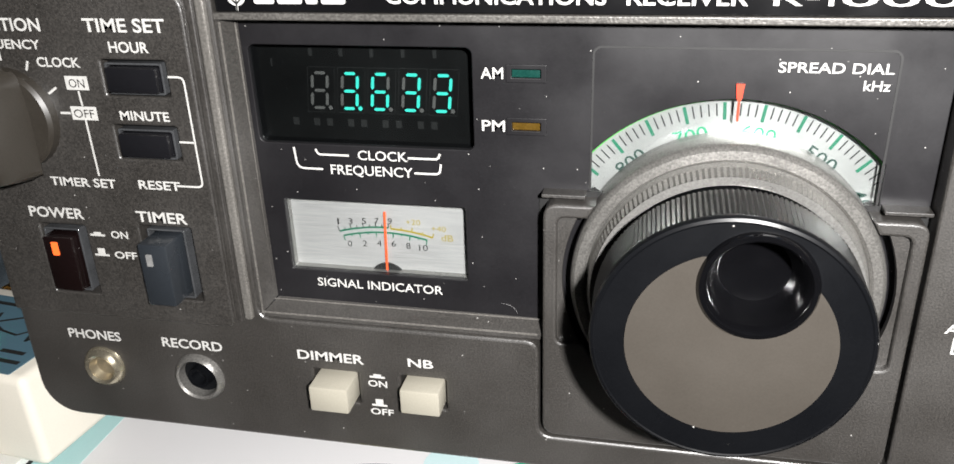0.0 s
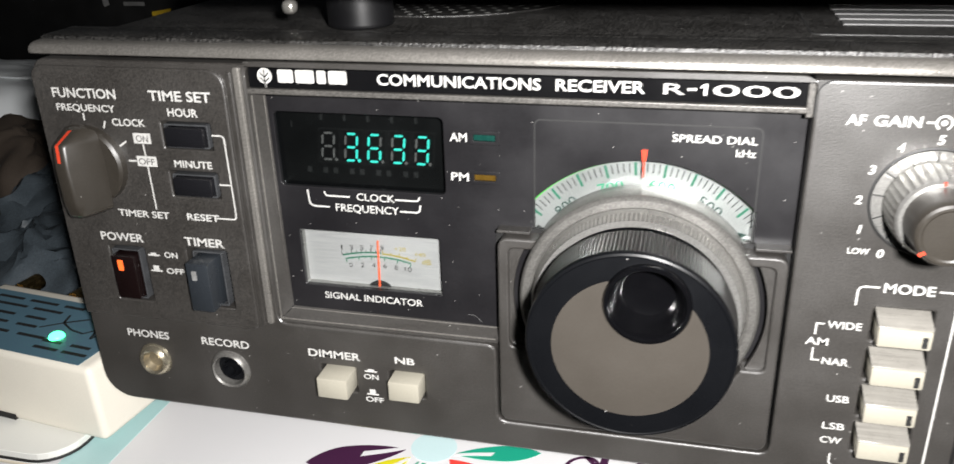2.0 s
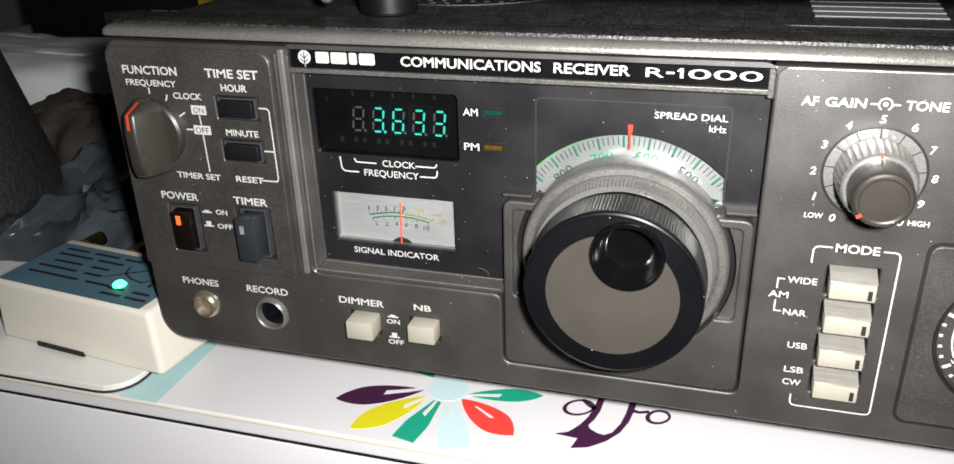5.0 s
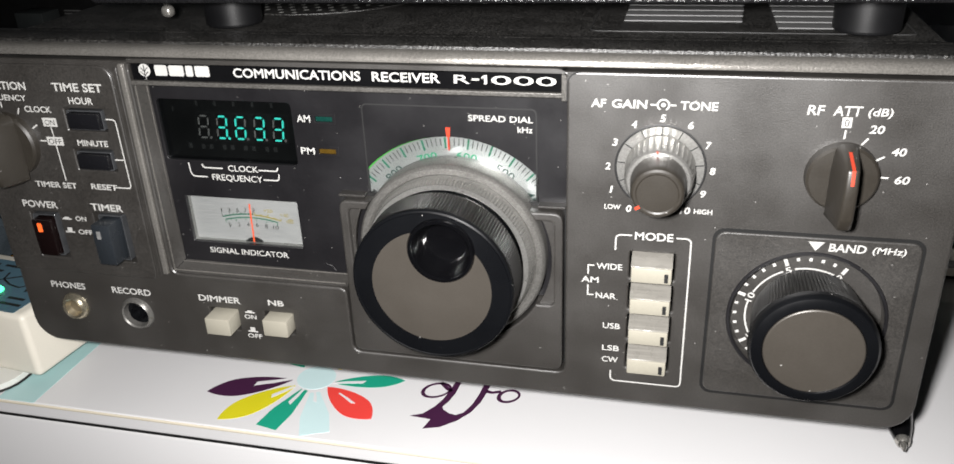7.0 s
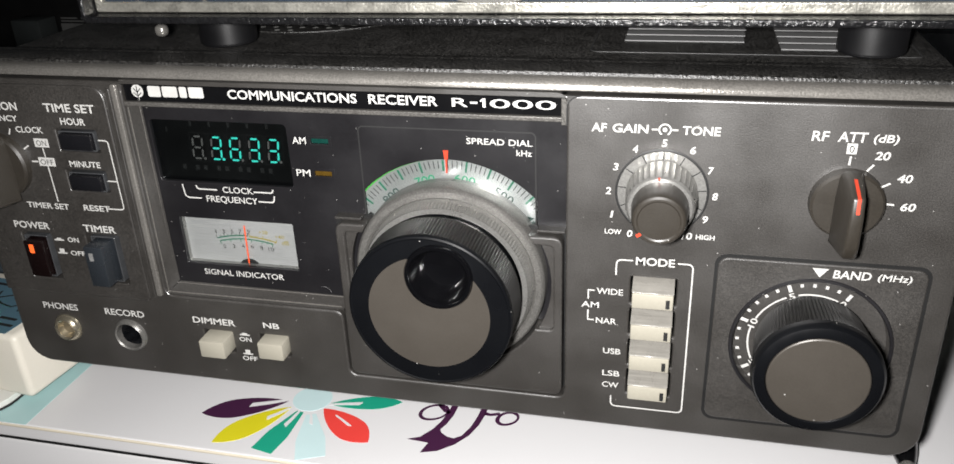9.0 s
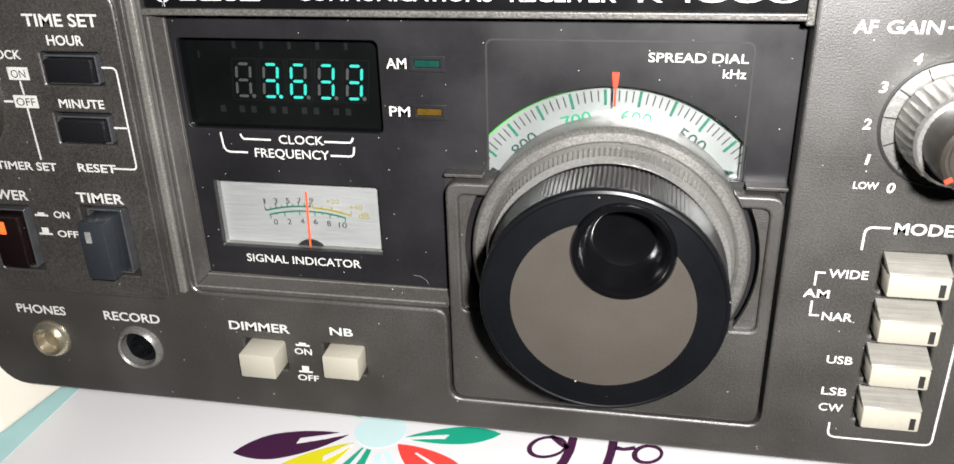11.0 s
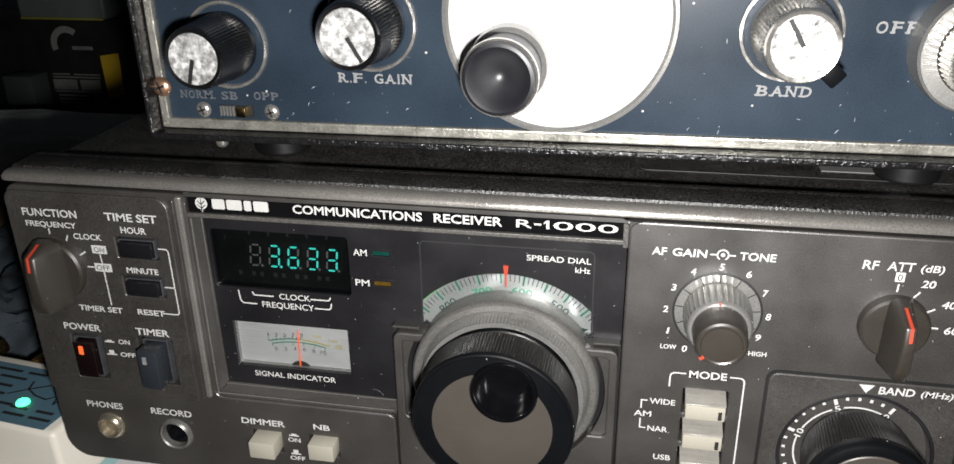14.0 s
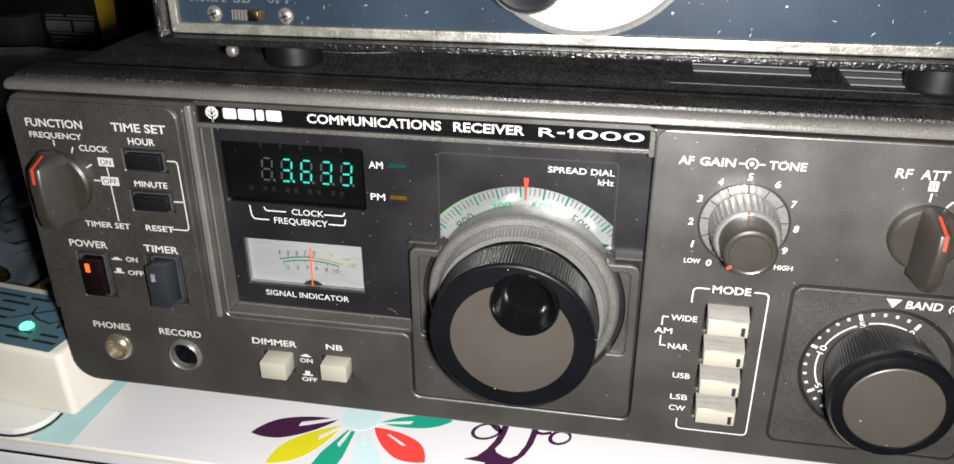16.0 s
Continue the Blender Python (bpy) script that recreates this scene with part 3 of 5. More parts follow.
lathe("emblem", -83.6, 124.0, [(0.0, 1.32), (2.0, 1.32), (2.0, 1.4)], WHITE, radio, "white leaf emblem", n=24)
lines("emblem_vein", [[(-83.6, 121.0), (-83.6, 125.6)], [(-84.8, 124.9), (-83.6, 123.6), (-82.4, 124.9)], [(-84.9, 123.6), (-83.6, 122.4), (-82.3, 123.6)]], 0.32, 1.3, INK, radio)
lines("emblem_stem", [[(-83.6, 122.2), (-83.6, 121.1)]], 0.5, 1.38, WHITE, radio)
for bx, bw in ((-80.0, 4.2), (-75.2, 5.0), (-69.5, 2.4), (-66.4, 4.8)):
    plate("maker_mark", rr(bx, 122.4, bx + bw, 125.7, 0.5), 1.3, 1.5, WHITE, radio, "plain white maker's mark")

plate("corner_trim", [(46.3, 127.15)] + [(49.9 - 3.6 * math.sin(radians(9 * k)), 123.55 + 3.6 * math.cos(radians(9 * k))) for k in range(11)], -0.35, 0.3, PANEL_DARK, radio, "dark filled corner of the panel")
lines("corner_line", [[(49.9 - 3.6 * math.sin(radians(9 * k)), 123.55 + 3.6 * math.cos(radians(9 * k))) for k in range(11)] + [(46.3, 119.0)]], 0.35, -0.36, BLACK_AND_SHADE, radio)

# fluorescent display
plate("display_back", rr(-86.0, 92.4, -37.5, 115.2, 0.5), 9.6, 10.2, mat("display_black", (0.0016, 0.0016, 0.0017), 0.5, spec=0.2), radio, "black inside of the display")
plate("display_wall", [rr(-86.0, 92.4, -37.8, 115.0, 1.4), rr(-84.9, 93.3, -38.8, 113.9, 1.3)], 6.8, 9.8, GLOSS, radio, "black wall of the display recess")
SEG = {"a": (0.12, 1.0, 0.88, 1.0), "g": (0.12, 0.5, 0.88, 0.5), "d": (0.12, 0.0, 0.88, 0.0), "f": (0, 0.56, 0, 0.94), "b": (1, 0.56, 1, 0.94), "e": (0, 0.06, 0, 0.44), "c": (1, 0.06, 1, 0.44)}
LIT = {"3": "abgcd", "6": "afgecd", "2": "abged", " ": ""}
DW, DH, DZ = 3.25, 7.3, 100.1


def seg_poly(x0, key):
    u0, v0, u1, v1 = SEG[key]
    w = 0.32
    p = Vector((x0 + u0 * DW, DZ + v0 * DH))
    q = Vector((x0 + u1 * DW, DZ + v1 * DH))
    d = (q - p).normalized()
    n = Vector((-d.y, d.x)) * w
    pts = [p, p + d * w + n, q - d * w + n, q, q - d * w - n, p + d * w - n]
    return [(a.x + (a.y - DZ) * 0.10, a.y) for a in pts]


def segments(name, x0, keys, y, material, label, dot=False):
    bm = bmesh.new()
    polys = [seg_poly(x0, k) for k in keys]
    if dot:
        polys.append(ring(x0 + DW + 0.75, DZ + 0.05, 0.48, 10))
    for poly in polys:
        bm.faces.new([bm.verts.new((a * MM, y * MM, b * MM)) for a, b in poly])
    bmesh.ops.recalc_face_normals(bm, faces=bm.faces)
    return part(name, bm, material, radio, label, smooth=False)


for k, ch in enumerate(" 3633"):
    x0 = -73.9 + 6.5 * k
    rest = [s for s in SEG if s not in LIT[ch]]
    if rest:
        segments("unlit_segments", x0, rest, 9.2, GHOST, "dim grey unlit segments", dot=ch == " " or k > 1)
    if LIT[ch]:
        segments("lit_digit", x0, LIT[ch], 9.15, DIGIT, "glowing cyan-green digit", dot=k == 1)
for k in range(5):
    x0 = -75.0 + 6.5 * k
    lines("grid_frame", [[(x0, 99.2), (x0 + 5.9, 99.2), (x0 + 6.7, 108.6), (x0 + 0.9, 108.6), (x0, 99.2)]], 0.12, 9.35, GHOST_LINE, radio)
    plate("tube_pin", rr(x0 + 1.4, 110.8, x0 + 2.2, 112.4, 0.1), 9.3, 9.5, GHOST_LINE, radio)
for k in range(9):
    x0 = -78.6 + 3.75 * k + (0.9 if k % 2 else 0)
    plate("tube_pad", rr(x0, 96.2, x0 + 1.3, 97.8, 0.1), 9.3, 9.5, GHOST_LINE, radio, "faint grey pad")
g = plate("display_glass", rr(-84.9, 93.3, -38.8, 113.9, 1.2), 6.2, 6.5, SMOKE, radio, "clear glass over the display")
g.visible_shadow = False
plate("display_bracket", rr(-82.0, 108.6, -81.6, 110.2, 0.1), 9.0, 9.5, GHOST_LINE, radio)

# AM and PM lamps
for z, m, lab in ((109.1, LED_GREEN_OFF, "unlit green lens"), (98.7, LED_AMBER_OFF, "unlit amber lens")):
    plate("lamp_well", rr(-32.2, z - 1.7, -24.6, z + 1.7, 0.2), 6.9, 7.6, GLOSS, radio)
    plate("lamp_frame", [rr(-32.3, z - 1.75, -24.5, z + 1.75, 0.2), rr(-31.2, z - 0.82, -25.6, z + 0.82, 0.1)], 5.2, 6.0, WINDOW, radio, "black lamp frame", bevel=0.15)
    plate("lamp_lens", rr(-31.3, z - 0.95, -25.5, z + 0.95, 0.15), 5.9, 6.8, m, radio, lab, bevel=0.2)

# signal meter
plate("meter_face", rr(-82.0, 63.0, -40.4, 81.6, 0.3), 8.4, 8.8, METER, radio, "brushed silver meter face")
plate("meter_wall", [rr(-82.2, 63.0, -40.2, 81.8, 0.6), rr(-81.1, 64.1, -41.3, 80.7, 0.4)], 6.9, 8.5, SILVER, radio, "bright wall of the meter recess")
g = plate("meter_glass", rr(-81.1, 64.1, -41.3, 80.7, 0.4), 6.2, 6.5, GLASS, radio, "clear meter glass")
g.visible_shadow = False
MX, MZ = -59.9, 36.8


def mpt(r, a):
    return (MX + r * math.sin(radians(a)), MZ + r * math.cos(radians(a)))


lines("meter_arc", [[mpt(37.2, -16.4 + 17.6 * k / 10) for k in range(11)]], 0.42, 8.4, GREEN, radio, "green upper arc")
lines("meter_arc", [[mpt(37.0, 2.0 + 14.6 * k / 10) for k in range(11)]], 0.42, 8.4, YELLOW_INK, radio, "yellow upper arc")
lines("meter_arc", [[mpt(36.0, -15.6 + 30.6 * k / 16) for k in range(17)]], 0.42, 8.4, GREEN, radio, "green lower arc")
for k in range(9):
    a = -16.4 + 17.6 * k / 8
    lines("meter_tick", [[mpt(37.2, a), mpt(38.4 if k % 2 == 0 else 37.9, a)]], 0.22, 8.38, INK, radio)
for k in range(5):
    a = 2.0 + 14.6 * k / 4
    lines("meter_tick", [[mpt(37.0, a), mpt(38.0 if k % 2 == 0 else 37.6, a)]], 0.25, 8.38, YELLOW_INK, radio)
for k in range(11):
    a = -15.6 + 30.6 * k / 10
    lines("meter_tick", [[mpt(36.0, a), mpt(34.9 if k % 2 == 0 else 35.5, a)]], 0.25, 8.38, GREEN, radio)
for t, x in (("1", -71.2), ("3", -68.4), ("5", -65.3), ("7", -62.4), ("9", -59.4)):
    word(t, x + (0.45 if t == "1" else 0.2), x + (0.85 if t == "1" else 1.2), 74.9 - abs(x + 60) * 0.07, 1.5, 8.4, INK, radio, bold=0)
for t, x, z in (("+20", -54.2, 75.0), ("+40", -48.6, 73.8)):
    word(t, x - 0.9, x + 2.3, z, 1.3, 8.4, YELLOW_INK, radio, bold=0)
word("dB", -47.4, -44.8, 71.6, 1.6, 8.4, YELLOW_INK, radio, bold=0)
for t, x in (("0", -69.0), ("2", -65.5), ("4", -62.2), ("6", -58.9), ("8", -55.6), ("10", -52.2)):
    word(t, x + 0.7 - (1.0 if t == "10" else 0.5), x + 0.7 + (1.0 if t == "10" else 0.5), 69.6 - abs(x + 60) * 0.08, 1.5, 8.4, INK, radio, bold=0)
plate("meter_hub", ring(-59.9, 61.4, 4.2, 32, -52, 52), 7.8, 8.3, INK, radio, "black hub of the needle")
lines("needle", [[(-59.9, 64.0), (-59.5, 78.0)]], 0.5, 7.7, mat("orange_needle", (0.9, 0.11, 0.03), 0.5), radio, "orange red meter needle")

# a hair and lint on the window
lines("hair", [[(-34.0 + 3.4 * t + 0.6 * math.sin(3 * t), 59.2 - 2.2 * t * t) for t in [k / 10 for k in range(11)]], [(-2.0 + 0.9 * math.sin(2.4 * t), 60.0 + 2.2 * t) for t in [k / 8 for k in range(9)]]], 0.08, 5.4, DIM_WHITE, radio, "pale hair on the window")
# printing in the window
for t, x0, x1, z, h in (("AM", -37.2, -32.8, 108.0, 2.3), ("PM", -37.2, -32.6, 97.6, 2.3), ("SIGNAL INDICATOR", -75.6, -46.8, 60.2, 2.1), ("CLOCK", -63.5, -52.9, 90.4, 2.1),
                        ("FREQUENCY", -69.7, -51.9, 87.0, 2.2), ("SPREAD DIAL", 16.8, 35.9, 110.4, 1.9), ("kHz", 31.3, 35.7, 107.4, 1.9)):
    word(t, x0, x1, z, h, 5.4, WHITE, radio, bold=0.01)
lines("bracket", [bent([(-72.6, 92.4), (-72.2, 91.2), (-65.4, 91.2)], 0.7), bent([(-52.8, 91.2), (-46.4, 91.2), (-46.0, 92.4)], 0.7),
                  bent([(-77.4, 92.6), (-77.0, 88.0), (-71.4, 88.0)], 1.6), bent([(-51.6, 88.0), (-46.2, 88.0), (-45.9, 90.2)], 1.0)], 0.45, 5.4, WHITE, radio)

# tuning dial, sub-panel and knob
DY = 8.6
lathe("dial_disc", TX, TZ, [(26.0, DY), (40.5, DY), (40.5, DY + 0.5), (26.0, DY + 0.5)], DIAL, radio, "silver tuning dial with a printed scale", n=96)
for k in range(-26, 31):
    a = 8.6 + k * 2.42
    if not -58 < a < 60:
        continue
    big = k % 5 == 0
    r0, r1 = (31.9, 35.3) if big else (32.7, 35.1)
    lines("scale_tick", [[(TX + r0 * math.sin(radians(a)), TZ + r0 * math.cos(radians(a))), (TX + r1 * math.sin(radians(a)), TZ + r1 * math.cos(radians(a)))]],
          0.62 if big else 0.26, DY, GREEN if big else INK, radio)
DIAL_INK, DIAL_GREEN = mat("dial_number_ink", (0.02, 0.05, 0.04), 0.5), glow("lit_dial_number_green", (0.03, 0.62, 0.30), 0.10, (0.006, 0.21, 0.10))
# the dial lamp's glow is put in as green colour, without emission
lathe("dial_glow_rim", TX, TZ, [(36.1, 7.4), (36.1, 7.1), (37.4, 7.1)], mat("painted_dial_glow", (0.07, 0.36, 0.06), 0.4), radio, "dial lamp's green glow coloured onto the window edge", n=96)
for t, k in (("800", -20), ("700", -10), ("600", 0), ("500", 10), ("400", 20)):
    a = 8.6 + k * 2.42
    turn = Matrix.Translation(Vector((TX, 0, TZ)) * MM) @ Matrix.Rotation(radians(a), 4, "Y") @ Matrix.Translation(Vector((-TX, 0, -TZ)) * MM)
    word(t, TX - 3.2, TX + 3.2, TZ + 28.4, 2.6, DY, DIAL_GREEN if t in ("700", "600") else DIAL_INK, radio, bold=0.006, turn=turn)
plate("dial_pointer", [(TX - 0.75, 108.2), (TX + 0.75, 108.2), (TX + 0.5, 105.6), (TX + 0.22, 105.0), (TX + 0.22, 101.2), (TX - 0.22, 101.2), (TX - 0.22, 105.0), (TX - 0.5, 105.6)], 4.9, 5.3, RED, radio, "red dial pointer")
g = plate("dial_glass", arch, 6.0, 6.4, GLASS, radio, "clear glass over the dial")
g.visible_shadow = False



# a narrow step at the foot of the window
for x0, x1 in ((-25.0, -16.4), (37.6, 45.9)):
    plate("window_ledge", rr(x0, 85.4, x1, 86.2, 0.25), 2.0, 6.6, PANEL_DARK, radio, "narrow grey step under the window", bevel=0.2)


def side_arc(r, z0, z1, side, n=14):
    """Points on the circle round the tuning axis from height z0 to z1, on one side of it."""
    a0, a1 = math.acos((z0 - TZ) / r), math.acos((z1 - TZ) / r)
    return [(TX + side * r * math.sin(a0 + (a1 - a0) * k / n), TZ + r * math.cos(a0 + (a1 - a0) * k / n)) for k in range(n + 1)]


# a raised plate whose two upper pockets are open towards the knob
low_arc = [(TX + 30.4 * math.sin(radians(a)), TZ + 30.4 * math.cos(radians(a))) for a in np.linspace(119.6, 240.4, 40)]
sub = bent([(10, 30.2), (45.3, 30.2), (45.3, 84.9), (35.5, 84.9)], 3.0, 5)[:-1] + side_arc(29.7, 84.9, 82.2, 1, 3)
sub += bent([(38.4, 82.2), (42.7, 82.2), (42.7, 53.6), (38.0, 53.6)], 1.8, 4)[1:-1] + low_arc
sub += bent([(-17.0, 53.6), (-21.6, 53.6), (-21.6, 82.2), (-17.2, 82.2)], 1.8, 4)[1:-1] + side_arc(29.7, 82.2, 84.9, -1, 3)
sub += bent([(-14.3, 84.9), (-24.4, 84.9), (-24.4, 30.2), (10, 30.2)], 3.0, 5)[1:-1]
plate("tuning_panel", sub, 0.0, 6.8, PANEL, radio, "grey sub-panel under the tuning knob", bevel=0.55)
for side, edge in ((1, 43.4), (-1, -22.3)):
    plate("pocket_floor", [(edge, 52.8), (edge, 83.0)] + side_arc(31.3, 83.0, 52.8, side), 1.5, 3.0, PANEL, radio, "recessed pocket beside the knob", bevel=0.1)
# shade in the gaps round sub-panel and knob, put in as near-black plates
plate("panel_gap_shade", [bent([(10, 28.8), (46.1, 28.8), (46.1, 86.0), (-25.8, 86.0), (-25.8, 28.8), (10, 28.8)], 3.0, 5)[:-1], rr(-23.6, 31.0, 44.6, 84.2, 2.8)], 5.0, 6.0, BLACK_AND_SHADE, radio, "near-black floor put in as shade round the sub-panel")
plate("knob_gap_shade", ring(TX, TZ, 31.2, 60, 55.5, 304.5) + ring(TX, TZ, 26.0, 60, 304.5, 55.5), 6.9, 7.2, BLACK_AND_SHADE, radio, "near-black ring drawn as the shade round the knob")
lathe("dial_collar", TX, TZ, [(26.4, 0.4), (27.0, -0.3), (28.6, -0.1), (29.3, 0.5), (29.6, 1.4), (29.6, 8.4)], COLLAR, radio, "satin silver collar", n=96)
KZ = TZ + 0.6  # height of the knob's axis
CX, CZ = TX + 3.5, KZ + 11.9


def crescent(cx, cz, r, qx, qz, q, n=96):
    """A disc's outline with the part under a second disc cut away."""
    out = [p for p in ring(cx, cz, r, n) if math.hypot(p[0] - qx, p[1] - qz) > q]
    ang = lambda p: math.atan2(p[0] - qx, p[1] - qz)
    inner = [p for p in ring(qx, qz, q, n) if math.hypot(p[0] - cx, p[1] - cz) < r]
    base = math.atan2(qx - cx, qz - cz)
    out.sort(key=lambda p: (math.atan2(p[0] - cx, p[1] - cz) - base) % (2 * math.pi))
    inner.sort(key=lambda p: (ang(p) - base) % (2 * math.pi), reverse=True)
    return out + inner


knob = lathe("tuning_knob", TX, KZ, [(22.6, -20.6), (23.2, -20.9), (23.7, -20.7), (23.95, -20.3), (23.95, -19.4), (23.3, -19.1), (22.6, -8.0), (22.4, -2.0)], KNOB, radio, "large black tuning knob with a knurled rim", n=120)
lathe("knurled_rim", TX, KZ, [(23.3, -19.5), (23.9, -19.1, 0.42), (24.2, -8.6, 0.42), (23.6, -8.0), (22.5, -7.6)], KNURL, knob, "finely knurled black rim", n=320)
# the front ring slopes back a little towards its rim; it is open under the finger cup
bm = bmesh.new()
rows = [[bm.verts.new(((TX + r * math.sin(2 * math.pi * i / 180)) * MM, (-21.15 + 0.05 * max(r - 17.4, 0)**1.1) * MM, (KZ + r * math.cos(2 * math.pi * i / 180)) * MM)) for i in range(180)] for r in (0.5, 3, 5, 7, 9, 11, 13, 15, 16.5, 17.4, 18.2, 19, 20, 21, 22, 22.9)]
for a, c in zip(rows, rows[1:]):
    for i in range(180):
        quad = (a[i], a[(i + 1) % 180], c[(i + 1) % 180], c[i])
        mid = sum((v.co for v in quad), Vector()) / 4 / MM
        if math.hypot(mid.x - CX, mid.z - CZ) > 9.2:
            bm.faces.new(quad)
bmesh.ops.delete(bm, geom=[v for v in bm.verts if not v.link_faces], context="VERTS")
for f in bm.faces:
    if f.normal.y > 0:
        f.normal_flip()
part("knob_front", bm, KNOB, knob, "black front ring of the knob")
plate("face_plate", crescent(TX, KZ, 17.7, CX, CZ, 9.8), -21.3, -20.9, PLATE, knob, "brown grey metal face plate")
lathe("knob_skirt", TX, TZ, [(23.6, -4.2), (25.2, -4.3), (25.5, -3.9, 0.45), (26.0, -1.2, 0.45), (25.9, -0.6), (26.3, 0.4), (27.0, 2.0)], SILVER, knob, "knurled silver skirt", n=300)
lathe("finger_cup", CX, CZ, [(0.0, -14.6), (4.6, -14.4), (6.0, -14.8), (6.7, -15.8), (7.4, -17.6), (7.7, -19.8), (8.2, -21.6), (8.7, -22.2), (9.4, -22.2), (9.8, -21.6), (9.85, -20.8)], CUP, knob, "glossy black finger cup", n=64)
# controls of the timer block


def pointer_knob(name, cx, cz, k, label, tall=1.0, slim=1.0):
    kb = lathe(name, cx, cz, [(0.0, -3.4), (8.6 * k, -3.4), (9.3 * k, -2.8), (9.5 * k, -1.0, 0.2), (9.5 * k, 0.0)], KNOB_GREY, radio, label, n=72)
    bm = bmesh.new()
    rows = []
    for z, y, w, flank in ((10.2, -3.0, 1.6, 2.0), (9.6, -7.0, 1.6, 3.0), (7.4, -14.6, 1.5, 3.6), (2.0, -15.4, 1.6, 3.9), (-6.6, -14.9, 1.7, 3.8), (-10.2, -13.4, 1.8, 3.6), (-11.4, -3.0, 2.2, 3.2)):
        rows.append([bm.verts.new(((cx + s * w * k) * MM, (-3.0 + (y + 3.0) * tall) * MM, (cz + z * k) * MM)) for s in (-1, 1)] +
                    [bm.verts.new(((cx + s * (w + flank * slim) * k) * MM, -3.0 * MM, (cz + z * k * 0.92) * MM)) for s in (1, -1)])
    for a, b in zip(rows, rows[1:]):
        for i in range(4):
            j = (i + 1) % 4
            bm.faces.new((a[i], a[j], b[j], b[i]))
    bm.faces.new(rows[0])
    bm.faces.new(rows[-1][::-1])
    bmesh.ops.remove_doubles(bm, verts=bm.verts, dist=1e-6)
    bmesh.ops.recalc_face_normals(bm, faces=bm.faces)
    es = [e for e in bm.edges if len(e.link_faces) == 2 and e.calc_face_angle(0) > 0.35]
    bmesh.ops.bevel(bm, geom=es, offset=0.7 * MM, segments=3, profile=0.5, affect="EDGES")
    part("grip", bm, KNOB_GREY, kb, "grey pointer grip")
    bm = bmesh.new()
    pr = [(9.5, -7.35), (7.45, -14.85), (3.4, -15.35)]
    vs = [[bm.verts.new(((cx + s * 0.42 * k) * MM, (-3.0 + (y + 3.0) * tall) * MM - 0.00005, (cz + z * k) * MM)) for s in (-1, 1)] for z, y in pr]
    for a, b in zip(vs, vs[1:]):
        bm.faces.new((a[0], a[1], b[1], b[0]))
    part("mark", bm, RED, kb, "orange red pointer line", smooth=False)
    return kb


pointer_knob("function_knob", -137.8, 98.7, 1.16, "grey function selector knob with an orange line", 0.8)
pointer_knob("attenuator_knob", 118.6, 101.2, 0.97, "grey attenuator selector knob with an orange line", 1.04, 0.5)


def push(name, x0, z0, x1, z1, y, material, label, bevel=0.5):
    return block(name, (x0, y, z0), (x1, 8.0, z1), material, radio, label, bevel=bevel)


push("hour_button", -112.6, 105.2, -101.2, 110.4, -2.6, BLUE_BLACK, "black hour button")
push("minute_button", -112.6, 91.5, -101.2, 96.6, -2.6, BLUE_BLACK, "black minute button")
b = push("power_button", -136.8, 58.5, -129.4, 72.0, -3.2, MAROON, "dark power button")
plate("power_mark", rr(-134.6, 67.6, -133.0, 70.8, 0.2), -3.4, -3.1, ORANGE, b, "lit orange mark")
b = push("timer_button", -110.4, 58.9, -103.6, 73.6, -7.0, SLATE, "slate grey timer button")
plate("timer_mark", rr(-108.6, 68.6, -107.2, 71.4, 0.2), -7.2, -6.9, DIM_WHITE, b, "pale mark")
push("dimmer_button", -76.0, 34.0, -66.9, 40.4, -5.6, CREAM, "cream dimmer button")
push("noise_blanker_button", -55.4, 34.6, -46.4, 40.8, -4.0, CREAM, "cream noise blanker button")


def mode_button(z):
    """A cream front block under a clear sloping cap that runs back into the panel."""
    b = push("mode_button", 65.7, z, 77.3, z + 4.95, -4.2, CREAM, "cream mode button")
    tagged(b, group="mode buttons")
    plate("button_mark", rr(75.2, z + 0.7, 76.3, z + 3.5, 0.1), -4.35, -4.1, INK, b, "small black window")
    bm = bmesh.new()
    prof = [(-4.0, z + 5.0), (-3.6, z + 5.4), (2.0, z + 7.3), (8.0, z + 7.3), (8.0, z + 5.0)]
    ends = [[bm.verts.new((x * MM, p[0] * MM, p[1] * MM)) for p in prof] for x in (65.6, 77.4)]
    for k in range(5):
        bm.faces.new((ends[0][k], ends[0][(k + 1) % 5], ends[1][(k + 1) % 5], ends[1][k]))
    bm.faces.new(ends[0][::-1])
    bm.faces.new(ends[1])
    bmesh.ops.recalc_face_normals(bm, faces=bm.faces)
    bmesh.ops.bevel(bm, geom=bm.edges[:], offset=0.2 * MM, segments=2, profile=0.5, affect="EDGES")
    part("button_cap", bm, CAP_CLEAR, b, "clear sloping cap of the button")


for z in BUTTONS_MODE:
    mode_button(z)

